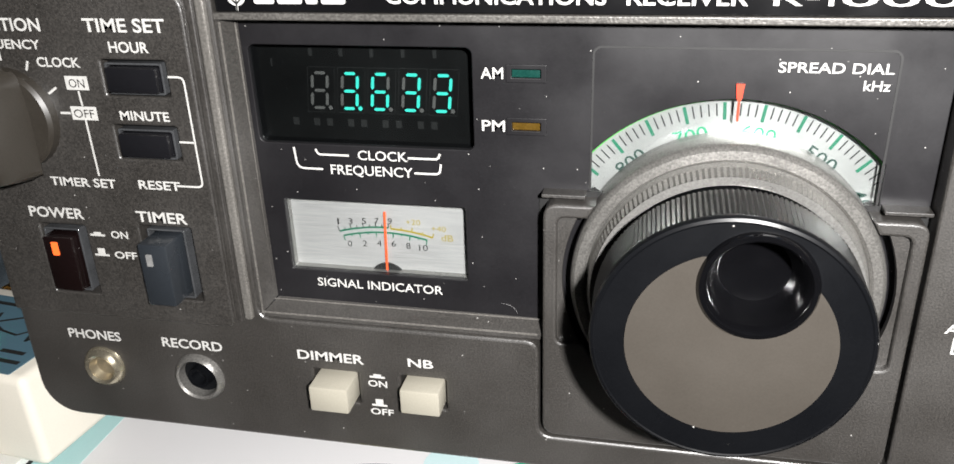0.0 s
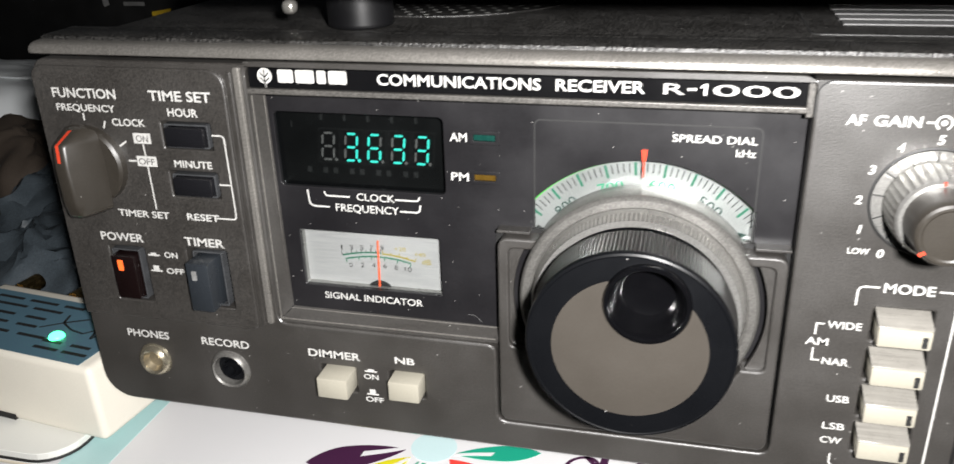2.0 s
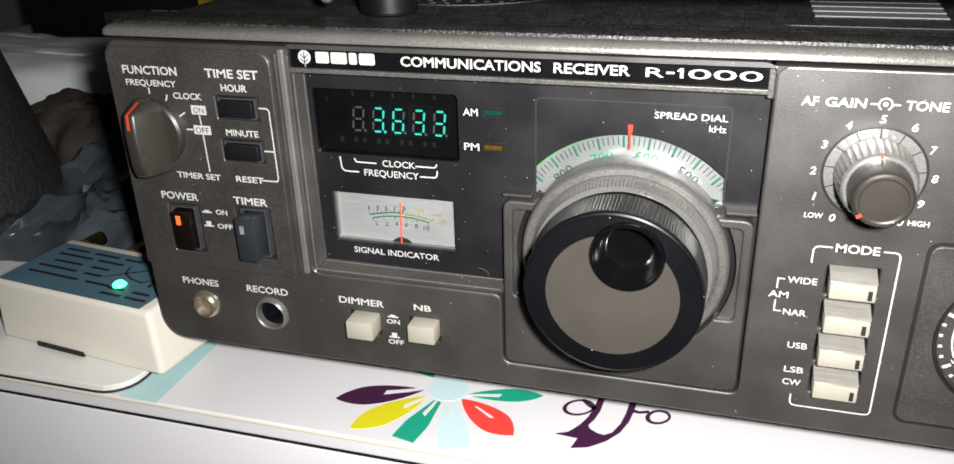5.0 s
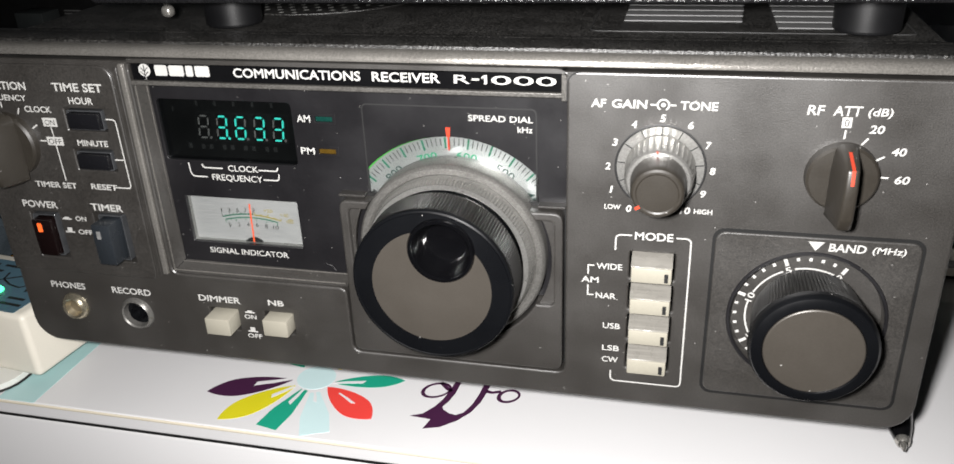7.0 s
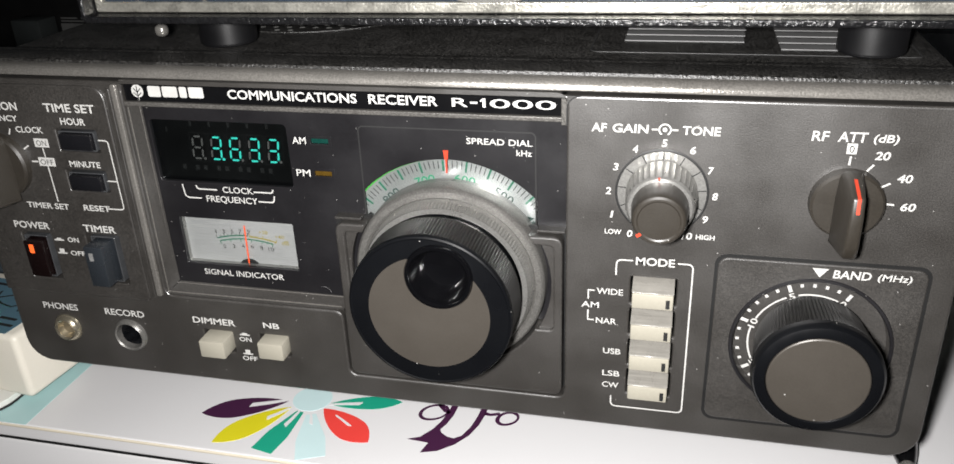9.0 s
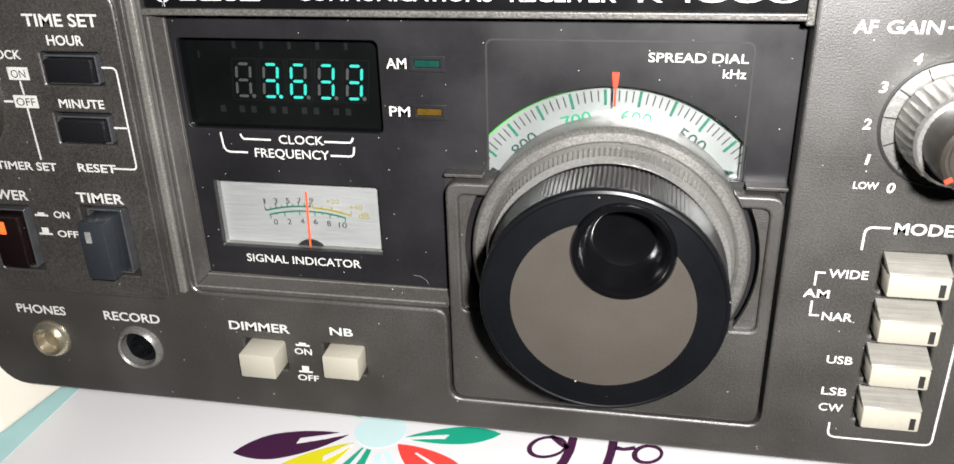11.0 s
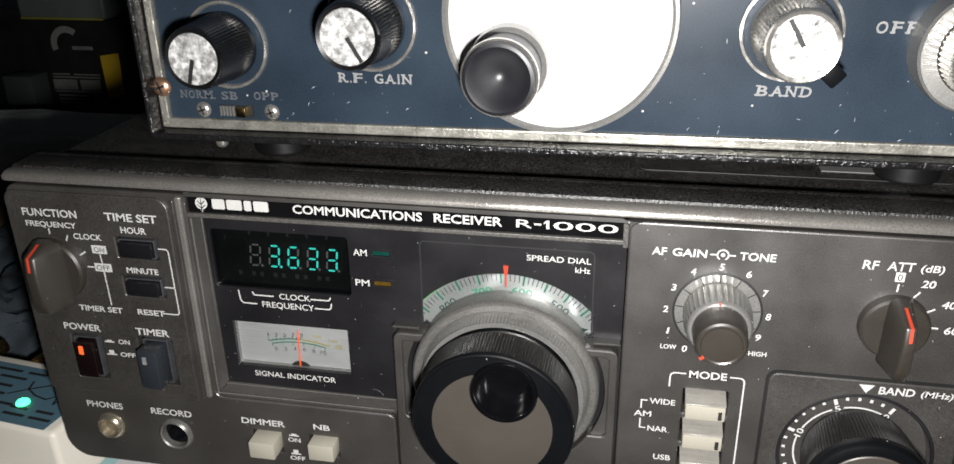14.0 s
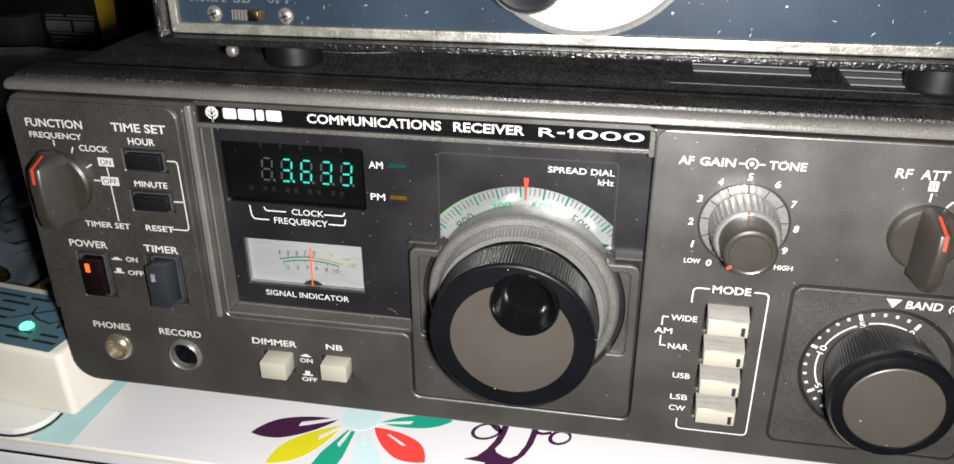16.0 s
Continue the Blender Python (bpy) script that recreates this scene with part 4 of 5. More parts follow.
# clear sleeves round the timer buttons
for x0, z0, x1, z1 in ((-113.3, 104.6, -100.5, 111.1), (-113.3, 90.9, -100.5, 97.3), (-137.5, 57.8, -128.4, 73.4), (-111.4, 58.0, -102.3, 74.7)):
    plate("button_sleeve", [rr(x0, z0, x1, z1, 0.5), rr(x0 + 0.45, z0 + 0.45, x1 - 0.45, z1 - 0.45, 0.4)], -1.1, 3.0, SLEEVE, radio, "smoky clear sleeve round a button", bevel=0.12)

# sockets
sk = lathe("phones_socket", -131.2, 36.4, [(2.9, 1.5), (3.2, -1.6), (3.9, -2.0), (4.7, -1.4), (5.3, -0.2), (5.3, 3)], BORE_RING, radio, "brassy metal headphone socket", n=40)
lathe("socket_bore", -131.2, 36.4, [(0.0, 0.6), (2.4, 0.4), (2.9, -0.6), (3.2, -1.5)], BORE, sk, "brass bore")
sk = lathe("record_socket", -105.9, 36.1, [(4.7, 2.0), (4.8, -1.2), (5.2, -1.7), (5.9, -1.0), (6.3, 0.0), (6.3, 3)], COLLAR, radio, "chrome ringed record socket", n=40)
lathe("socket_bore", -105.9, 36.1, [(0.0, 2.0), (1.4, 1.8), (1.8, -0.8), (2.6, -0.9), (2.9, 1.2), (4.6, 1.2)], KNOB, sk, "black bore")

# gain and tone knobs
AX, AZ = 72.1, 100.9
lathe("gain_scale", AX, AZ, [(0.0, -0.25), (11.8, -0.25), (11.8, 0.1)], SILVER, radio, "silver scale disc", n=72)
lathe("scale_rim", AX, AZ, [(11.8, -0.2), (12.1, -0.32), (12.45, -0.2), (12.45, 0.1)], INK, radio, "black rim of the scale", n=72)
for k in range(11):
    a = -140 + 28 * k
    lines("scale_mark", [[(AX + r * math.sin(radians(a)), AZ + r * math.cos(radians(a))) for r in (8.6, 11.7)]], 0.32, -0.28, INK, radio)
tk = lathe("tone_knob", AX, AZ, [(6.6, -10.6), (8.2, -10.6), (8.7, -10.0), (9.1, -9.0, 0.5), (9.5, -2.6, 0.5), (9.5, -1.0), (9.0, -0.4)], SILVER, radio, "ribbed silver tone knob", n=72)
gk = lathe("gain_knob", AX, AZ, [(6.0, -19.0), (6.6, -18.6), (6.95, -17.7), (7.05, -15.6, 0.12), (7.4, -11.0, 0.12), (7.4, -10.4)], KNOB_GREY, radio, "dark grey gain knob", n=88)
lathe("face_plate", AX, AZ, [(0.0, -18.8), (5.2, -18.8), (5.6, -19.05), (6.1, -19.05)], KNOB_GREY, gk, "dark face of the knob", n=48)
lines("gain_mark", [[(AX - 4.3, AZ - 3.7), (AX - 5.4, AZ - 4.4)]], 0.9, -19.0, RED, gk, "orange mark")
lines("tone_mark", [[(AX - 0.6, AZ + 7.6), (AX - 0.7, AZ + 8.6)]], 0.5, -10.7, RED, tk, "red mark")
for t, x, z in (("1", 59.0, 93.7), ("2", 57.8, 100.7), ("3", 59.6, 107.8), ("4", 64.6, 113.1), ("5", 72.1, 115.1), ("6", 79.5, 113.4), ("7", 84.5, 107.9), ("8", 86.1, 100.6), ("9", 84.1, 93.7), ("0", 64.1, 88.1)):
    w = 0.75 if t != "1" else 0.45
    word(t, x - w, x + w, z - 1.05, 2.1, 0, WHITE, radio, bold=0.02, shear=0.12)
word("10", 78.2, 81.0, 87.4, 2.1, 0, WHITE, radio, bold=0.02, shear=0.12)
word("LOW", 57.2, 61.8, 87.6, 1.5, 0, WHITE, radio, bold=0.02)
word("HIGH", 82.0, 87.0, 87.6, 1.5, 0, WHITE, radio, bold=0.02)
for t, x0, x1 in (("AF", 52.8, 56.9), ("GAIN", 58.4, 67.8), ("TONE", 76.5, 86.1)):
    word(t, x0, x1, 117.6, 2.4, 0, WHITE, radio, bold=0.02, shear=0.04)
lines("symbol", [[(68.6, 118.7), (70.2, 118.7)], [(73.8, 118.7), (75.4, 118.7)], [(72 + 1.5 * math.sin(radians(a)), 118.7 + 1.5 * math.cos(radians(a))) for a in range(-150, 160, 15)]], 0.42, 0, WHITE, radio)
plate("symbol_dot", ring(72, 118.7, 0.6, 14), -0.06, 0.02, WHITE, radio)
for t, x0, x1 in (("RF", 108.2, 112.4), ("ATT", 114.4, 121.4)):
    word(t, x0, x1, 117.4, 2.7, 0, WHITE, radio, bold=0.015, shear=0.08)
word("(dB)", 122.8, 128.6, 117.6, 2.1, 0, WHITE, radio, bold=0.015, shear=0.12)
plate("zero_box", rr(116.9, 114.2, 119.3, 117.0, 0.1), -0.05, 0.02, WHITE, radio, "white printed box")
word("0", 117.5, 118.7, 114.6, 2.0, -0.06, PANEL_DARK, radio, bold=0)
for t, x, z in (("20", 125.5, 114.1), ("40", 131.6, 108.3), ("60", 133.6, 100.6)):
    word(t, x - 1.8, x + 1.8, z - 1.1, 2.2, 0, WHITE, radio, bold=0.02, shear=0.12)
lines("tick", [[(118.1, 113.6), (118.0, 111.2)], [(123.8, 111.6), (122.4, 109.8)], [(128.4, 106.8), (126.0, 105.4)], [(130.2, 101.0), (127.8, 101.1)]], 0.5, 0, WHITE, radio)

# mode group printing
word("MODE", 66.2, 77.0, 78.4, 2.5, 0, WHITE, radio, bold=0.02)
lines("bracket", [bent([(60.8, 74.6), (60.8, 79.6), (65.4, 79.6)], 1.6), bent([(77.8, 79.6), (82.0, 79.6), (82.0, 28.6), (60.6, 28.6), (60.6, 32.4)], 1.6)], 0.45, 0, WHITE, radio)
for t, x0, x1, z in (("WIDE", 55.4, 63.0, 68.0), ("AM", 51.0, 56.2, 63.2), ("NAR", 55.4, 61.4, 58.0), ("USB", 57.8, 63.0, 47.6), ("LSB", 57.8, 63.0, 39.6), ("CW", 57.8, 62.8, 35.4)):
    word(t, x0, x1, z, 2.0, 0, WHITE, radio, bold=0.015)
lines("bracket", [[(54.8, 69.0), (53.0, 69.0), (53.0, 66.0)], [(53.0, 62.4), (53.0, 59.0), (54.8, 59.0)]], 0.42, 0, WHITE, radio)

# band switch
BX, BZ = 115.2, 56.6
plate("band_groove", [rr(87.7, 27.8, 142.9, 83.8, 3.4), rr(88.8, 29.0, 141.8, 82.6, 2.6)], -0.12, 0.4, BLACK_AND_SHADE, radio, "dark groove round the band panel")
plate("band_panel", [rr(88.6, 28.8, 142.0, 82.8, 2.8), ring(BX, BZ, 21.4, 64)], -0.55, 0.5, PANEL, radio, "raised grey panel of the band switch", bevel=0.4)
lathe("band_dial", BX, BZ, [(0.0, 2.6), (20.4, 2.6), (20.6, 1.6), (21.4, 0.4)], PANEL, radio, "grey recessed band dial", n=80)
lathe("dial_rim", BX, BZ, [(20.7, -0.5), (21.0, -0.95), (21.6, -0.9), (21.9, -0.5)], WINDOW, radio, "dark rim of the band dial", n=80)
SX, SZ = BX - 0.5, BZ - 0.8  # centre of the printed scale
for k in range(0, 22):
    a = 31.0 - 10.15 * k
    big = k % 5 == 0
    r0, r1 = (17.2, 19.4) if big else (18.2, 19.2)
    lines("band_tick", [[(SX + r * math.sin(radians(a)), SZ + r * math.cos(radians(a))) for r in (r0, r1)]], 1.0 if big else 0.85, 2.6, WHITE, radio)
    if big and k < 20:
        turn = Matrix.Translation(Vector((SX, 0, SZ)) * MM) @ Matrix.Rotation(radians(a), 4, "Y") @ Matrix.Translation(Vector((-SX, 0, -SZ)) * MM)
        word(str(k), SX - (0.8 if k < 10 else 1.5), SX + (0.8 if k < 10 else 1.5), SZ + 14.8, 2.0, 2.6, WHITE, radio, bold=0.015, turn=turn)
        lines("band_arc", [[(SX + 15.8 * math.sin(radians(a - 5.5 - 39 * j / 8)), SZ + 15.8 * math.cos(radians(a - 5.5 - 39 * j / 8))) for j in range(9)]], 0.5, 2.6, WHITE, radio)
KBZ = BZ + 1.4  # height of the band knob's axis
bk = lathe("band_knob", BX, KBZ, [(13.0, -19.0), (13.3, -19.4), (14.8, -19.4), (16.0, -19.0), (16.7, -18.1), (16.8, -17.2), (16.8, -15.8), (15.4, -15.4), (13.2, 0.4), (13.2, 2.6)], KNOB, radio, "black knurled band selector knob", n=96)
lathe("knurled_rim", BX, KBZ, [(15.9, -15.8), (16.6, -15.4, 0.42), (14.8, -0.6, 0.42), (13.8, 0.6), (13.4, 1.2)], KNURL, bk, "finely knurled black rim", n=200)
lathe("face_plate", BX, KBZ, [(0.0, -19.4), (12.6, -19.4), (12.9, -19.2), (13.0, -18.5)], PLATE, bk, "brown grey metal face plate", n=64)
plate("band_pointer", [(113.0, 81.6), (117.2, 81.6), (115.1, 78.9)], -0.62, -0.54, WHITE, radio, "white triangle")
word("BAND", 118.4, 128.0, 79.0, 2.5, -0.55, WHITE, radio, bold=0.02, shear=0.08)
word("(MHz)", 129.6, 138.0, 79.2, 2.0, -0.55, WHITE, radio, bold=0.015, shear=0.12)

# printing of the timer block and the lower strip
Y1 = -0.9
for t, x0, x1, z, h in (("FUNCTION", -145.5, -126.1, 117.0, 3.0), ("FREQUENCY", -145.1, -127.1, 113.4, 2.2), ("TIME SET", -116.3, -98.3, 117.0, 3.1), ("HOUR", -111.5, -102.7, 113.0, 2.5),
                        ("CLOCK", -128.8, -118.8, 109.8, 2.3), ("MINUTE", -112.1, -100.9, 99.0, 2.3), ("TIMER SET", -132.6, -116.6, 83.6, 2.3), ("RESET", -111.1, -101.3, 83.8, 2.3),
                        ("POWER", -140.1, -126.3, 75.7, 2.9), ("TIMER", -113.3, -101.1, 76.0, 2.9), ("ON", -120.6, -116.4, 71.6, 2.0), ("OFF", -120.8, -115.2, 66.6, 2.0)):
    word(t, x0, x1, z + 0.06 * h, h * 0.88, Y1, WHITE, radio, bold=0.02)
for x0, x1, z in ((-123.2, -118.0, 105.2), (-123.4, -117.4, 98.8)):
    plate("boxed_word", rr(x0, z, x1, z + 2.9, 0.1), Y1 - 0.05, Y1 + 0.02, WHITE, radio, "white printed box")
word("ON", -122.4, -118.8, 105.7, 1.9, Y1 - 0.06, PANEL_DARK, radio, bold=0)
word("OFF", -122.8, -118.0, 99.3, 1.9, Y1 - 0.06, PANEL_DARK, radio, bold=0)
lines("tick", [[(-137.2, 113.0), (-137.2, 111.0)], [(-130.9, 111.0), (-131.7, 109.0)], [(-127.8, 104.2), (-125.6, 105.6)], [(-126.0, 100.2), (-123.6, 100.2)]], 0.5, Y1, WHITE, radio)
lines("link_line", [[(-120.6, 105.0), (-120.4, 101.8)], [(-120.4, 98.8), (-120.2, 86.4)]], 0.45, Y1, WHITE, radio)
lines("link_line", [bent([(-99.6, 108.4), (-96.2, 108.4), (-96.0, 85.0), (-102.0, 85.0)], 1.2), [(-99.6, 94.8), (-96.2, 94.8)]], 0.42, Y1, WHITE, radio)
for x, z in ((-124.0, 71.9), (-124.0, 67.0)):
    plate("push_symbol", [(x - 1.8, z), (x + 1.8, z), (x + 1.8, z + 0.5), (x + 0.9, z + 0.5), (x + 0.9, z + (1.0 if z > 70 else 1.9)), (x - 0.9, z + (1.0 if z > 70 else 1.9)), (x - 0.9, z + 0.5), (x - 1.8, z + 0.5)], Y1 - 0.05, Y1 + 0.02, WHITE, radio, "small push symbol")
for t, x0, x1, z, h in (("PHONES", -139.0, -125.0, 43.8, 2.8), ("RECORD", -114.2, -98.8, 43.6, 2.8), ("DIMMER", -80.2, -64.4, 43.8, 2.7), ("NB", -54.2, -48.4, 44.4, 2.4), ("ON", -63.9, -59.4, 38.2, 1.9), ("OFF", -63.9, -58.4, 30.6, 1.9)):
    word(t, x0, x1, z + 0.05 * h, h * 0.9, 0, WHITE, radio, bold=0.02)
for x, z in ((-61.6, 40.6), (-61.6, 33.0)):
    plate("push_symbol", [(x - 1.8, z), (x + 1.8, z), (x + 1.8, z + 0.5), (x + 0.9, z + 0.5), (x + 0.9, z + (1.0 if z > 36 else 1.9)), (x - 0.9, z + (1.0 if z > 36 else 1.9)), (x - 0.9, z + 0.5), (x - 1.8, z + 0.5)], -0.05, 0.02, WHITE, radio, "small push symbol")

# case top: grey vent slots and the perforated loudspeaker field
for k in range(6):
    y0 = 41.5 + 8.3 * k
    if k:
        slab("vent_slat", [(57.5, y0), (92.5 + k * 0.6, y0), (92.5 + k * 0.6, y0 + 5.6), (57.5, y0 + 5.6)], 130.2, 130.5, SLAT, radio, "grey vent slat")
    slab("vent_slat", [(103.0, y0), (132.0, y0), (132.0, y0 + 5.6), (103.0, y0 + 5.6)], 130.2, 130.5, SLAT, radio, "grey vent slat")
slab("top_groove", [rr(48, 35, 140, 110, 3), rr(48.5, 35.5, 139.5, 109.5, 2.6)], 130.1, 130.4, GROOVE, radio, "raised line round the vents")
GX, GY, GR = -60.0, 97.0, 44.0
slab("grille_field", ring(GX, GY, GR, 64), 130.1, 130.6, CASE, radio, "black perforated loudspeaker field", bevel=0.2)
# glints on the punched holes, put in as pale matt dots
verts, faces = [], []
for i in range(-18, 19):
    for j in range(-18, 19):
        px, py = GX + i * 5.0 + (j % 2) * 2.5, GY + j * 4.6
        if math.hypot(px - GX, py - GY) > GR - 2 or py > GY + 10:
            continue
        b0 = len(verts)
        for q in range(8):
            verts.append(((px + 1.0 * math.cos(q * math.pi / 4)) * MM, (py + 1.0 * math.sin(q * math.pi / 4)) * MM, 0.13066))
        faces.append(tuple(range(b0, b0 + 8)))
me = bpy.data.meshes.new("grille_glints")
me.from_pydata(verts, [], faces)
tagged(finish("grille_glints", me, mat("grille_glint_paint", (0.42, 0.42, 0.40), 0.5), radio, "pale dots coloured as glints on the punched holes of the grille", smooth=False), kind="stuff")

# ---------------------------------------------------------------- the old receiver on top
old = thing("vintage_receiver", (28, 150, 130), "old receiver with slate blue panel, black leatherette case and metal knobs", "radio")
OY = 8.0


def risen(loop):
    """The lower edge of the old case climbs a little towards its far end."""
    return [(x, z + (1.6 * (x + 96) / 248 if z < 200 else 0.0)) for x, z in loop]


block("case", (-96.0, 11.5, 145.6), (152.0, 290, 285), LEATHER, old, "black leatherette covered case", bevel=2.0, segs=3)
plate("case_lip", [risen(rr(-96.9, 144.0, 152.9, 285.7, 2.0)), risen(rr(-95.5, 146.0, 151.5, 283.9, 1.0))], 1.0, 12.0, LEATHER, old, "padded black lip of the case", bevel=0.55)
plate("trim_frame", [risen(rr(-95.3, 146.2, 151.3, 283.7, 0.8)), risen(rr(-92.8, 149.2, 148.8, 281.0, 0.5))], 6.4, 10.0, RIM, old, "worn silver trim frame", bevel=0.5)
plate("panel", risen(rr(-92.6, 149.0, 148.6, 281.4, 0.5)), OY, 12, BLUE, old, "slate blue painted panel")
for fx, fy in ((-71.2, 38), (126.8, 40.2), (-70, 250), (128, 250)):
    lathe_m = slab("foot", ring(fx, fy, 9.3, 36), 130.4, 146.2, RUBBER, old, "black rubber foot", bevel=1.2)
sc = block("chassis_screw", (-85.6, 18.0, 136.2), (-81.8, 21.8, 140.0), CHROME, old, "bright screw head under the case", bevel=1.5, segs=3)
block("screw_stem", (-84.3, 19.3, 139.6), (-83.1, 20.5, 146.0), CASE, sc, "dark screw stem")
FADED = mat("faded_ink", (0.065, 0.072, 0.08), 0.6, vary=0.4, vary_size=0.002)
# feet and heads of the letters, as shares of a letter's width: foot serifs, head serifs
SERIFS = {"R": ((0.12, 0.85), (0.1,)), "F": ((0.15,), (0.12,)), "G": ((), ()), "A": ((0.06, 0.94), ()), "I": ((0.5,), (0.5,)), "N": ((0.1,), (0.1, 0.9)), "B": ((0.08,), (0.08,)), "D": ((0.08,), (0.08,)), "O": ((), ()),
          "M": ((0.08, 0.92), (0.08, 0.92)), "S": ((), ()), "P": ((0.12,), (0.1,)), ".": ((), ())}


def slab_word(text, x0, x1, z, h, y, material, parent, shear=0.0):
    """Letters with slab serifs, set one by one between x0 and x1."""
    wide = {"I": 0.45, ".": 0.32, "M": 1.25, " ": 0.5}
    total = sum(wide.get(ch, 1.0) for ch in text)
    x = x0
    for ch in text:
        w = (x1 - x0) * wide.get(ch, 1.0) / total
        if ch != " ":
            inset = w * (0.11 if ch not in "I." else 0.32)
            word(ch, x + inset, x + w - inset, z, h, y, material, parent, bold=0.022, shear=shear)
            for at, zz in [(q, z) for q in SERIFS[ch][0]] + [(q, z + h - 0.42) for q in SERIFS[ch][1]]:
                sx = x + inset + (w - 2 * inset) * at + (zz - z) * shear
                plate("serif", [(sx - 0.17 * w, zz), (sx + 0.17 * w, zz), (sx + 0.17 * w, zz + 0.42), (sx - 0.17 * w, zz + 0.42)], y - 0.07, y + 0.02, material, parent)
        x += w


slab_word("R.F. GAIN", -38.6, -16.4, 161.6, 2.8, OY, DIM_WHITE, old)
slab_word("BAND", 76.2, 90.8, 161.6, 2.8, OY, DIM_WHITE, old, shear=0.1)
slab_word("OFF", 103.0, 113.6, 178.4, 3.0, OY, DIM_WHITE, old, shear=0.12)
slab_word("NORM.", -88.8, -77.2, 155.3, 2.4, OY, FADED, old)
slab_word("SB", -75.8, -70.0, 155.3, 2.4, OY, FADED, old)
slab_word("OPP.", -65.4, -56.2, 155.5, 2.4, OY, FADED, old)
# scratches and chips in the blue paint
random.seed(4)
SCRATCH = mat("bare_scratch", (0.34, 0.36, 0.38), 0.5)
bm = bmesh.new()
for k in range(95):
    x, z = random.uniform(-60, 146), random.choice((random.uniform(150, 160), random.uniform(150, 200)))
    l, a, w = random.choice((0.1, 0.15, 0.25, 0.8)), random.uniform(-0.6, 1.9), random.uniform(0.04, 0.10)
    dx, dz = math.cos(a) * l, math.sin(a) * l
    bm.faces.new([bm.verts.new((p * MM, (OY - 0.05) * MM, q * MM)) for p, q in ((x - dx, z - dz), (x + w, z - w), (x + dx, z + dz), (x - w, z + w))])
bmesh.ops.recalc_face_normals(bm, faces=bm.faces)
tagged(part("scratches", bm, SCRATCH, old, "small pale scratches in the paint", smooth=False), kind="stuff")
screw_head("corner_screw", -93.4, 158.9, 6.2, 3.0, COPPER, old, "copper coloured round screw")
for sx in (-81.8, -60.0):
    screw_head("switch_screw", sx, 151.9, OY, 2.4, CHROME, old, "crosshead screw")
sw = plate("slide_switch", rr(-76.6, 150.2, -65.6, 153.6, 0.3), 7.8, 9, BLACK_AND_SHADE, old, "black slide switch")
for k in range(5):
    plate("rib", rr(-76.0 + k * 1.0, 150.4, -75.5 + k * 1.0, 153.4, 0.1), 7.0, 8.4, SILVER, sw, "metal rib")
block("slider", (-70.4, 5.6, 150.4), (-67.4, 8.6, 153.4), BRASS, sw, "brownish slider", bevel=0.3)


def spun_knob(cx, cz, r, label, tilt, y0=-12.0, skirt=1.55, black=True):
    k = lathe("spun_knob", cx, cz, [(r * 0.86, y0 + 0.1), (r * 0.97, y0 - 0.2), (r * 1.02, y0 + 0.6), (r * 1.06, y0 + 1.4, 0.6), (r * 1.16, OY - 5, 0.6), (r * 1.18, OY - 3.2), (r * 1.18, OY - 1)], KNURL_BLACK if black else CHROME, old, label, n=120)
    lathe("knob_cap", cx, cz, [(0.0, y0 - 0.1), (r * 0.5, y0), (r * 0.84, y0 - 0.1), (r * 0.88, y0 + 0.3)], SPUN, k, "spun aluminium cap", n=64)
    lathe("knob_flange", cx, cz, [(r * skirt - 1.3, OY - 0.1), (r * skirt - 0.9, OY - 0.9), (r * skirt - 0.2, OY - 0.9), (r * skirt, OY)], CHROME, k, "thin bright flange", n=72)
    a = radians(tilt)
    lines("knob_line", [[(cx, cz), (cx + r * 0.84 * math.sin(a), cz + r * 0.84 * math.cos(a))]], 1.15, y0 - 0.2, BLACK_AND_SHADE, k, "black index line")
    return k


spun_knob(-71.7, 171.4, 8.2, "black knurled knob with spun aluminium cap", 195, skirt=1.56)
spun_knob(-27.8, 178.2, 8.6, "black knurled knob with spun aluminium cap", 150, skirt=1.55)
bk = spun_knob(83.4, 178.4, 8.6, "bright band switch knob with spun aluminium cap", 330, skirt=1.5, black=False)
block("pointer_tab", (-2.4, -8.0, 6.0), (2.4, 3.0, 13.6), KNOB, bk, "black pointer tab", bevel=0.6, turn=Matrix.Translation((0.0834, 0, 0.1784)) @ Matrix.Rotation(radians(132), 4, "Y"))
lathe("dial_rim", 24.2, 180.6, [(29.6, 7.2), (30.4, 6.6), (31.4, 6.8), (31.8, 8.2)], SILVER, old, "metal rim of the white dial", n=96)
lathe("white_dial", 24.2, 180.6, [(0.0, 7.0), (29.2, 7.0), (29.8, 7.4), (29.8, 8.4)], WHITE_DIAL, old, "blank white dial disc", n=96)
ck = lathe("crank_knob", 11.4, 168.4, [(0.0, -6.8), (0.8, -6.9), (1.8, -7.4), (3.4, -8.6), (5.6, -10.4), (7.4, -12.0), (8.4, -12.6), (9.2, -12.3), (9.6, -11.2), (9.7, -6.0), (9.2, 5.0)], CRANK, old, "black dished crank knob", n=72)
lathe("crank_ring", 11.4, 168.4, [(9.6, -11.0), (10.1, -10.6), (10.2, -9.4), (9.8, -9.0)], CHROME, ck, "bright ring", n=72)
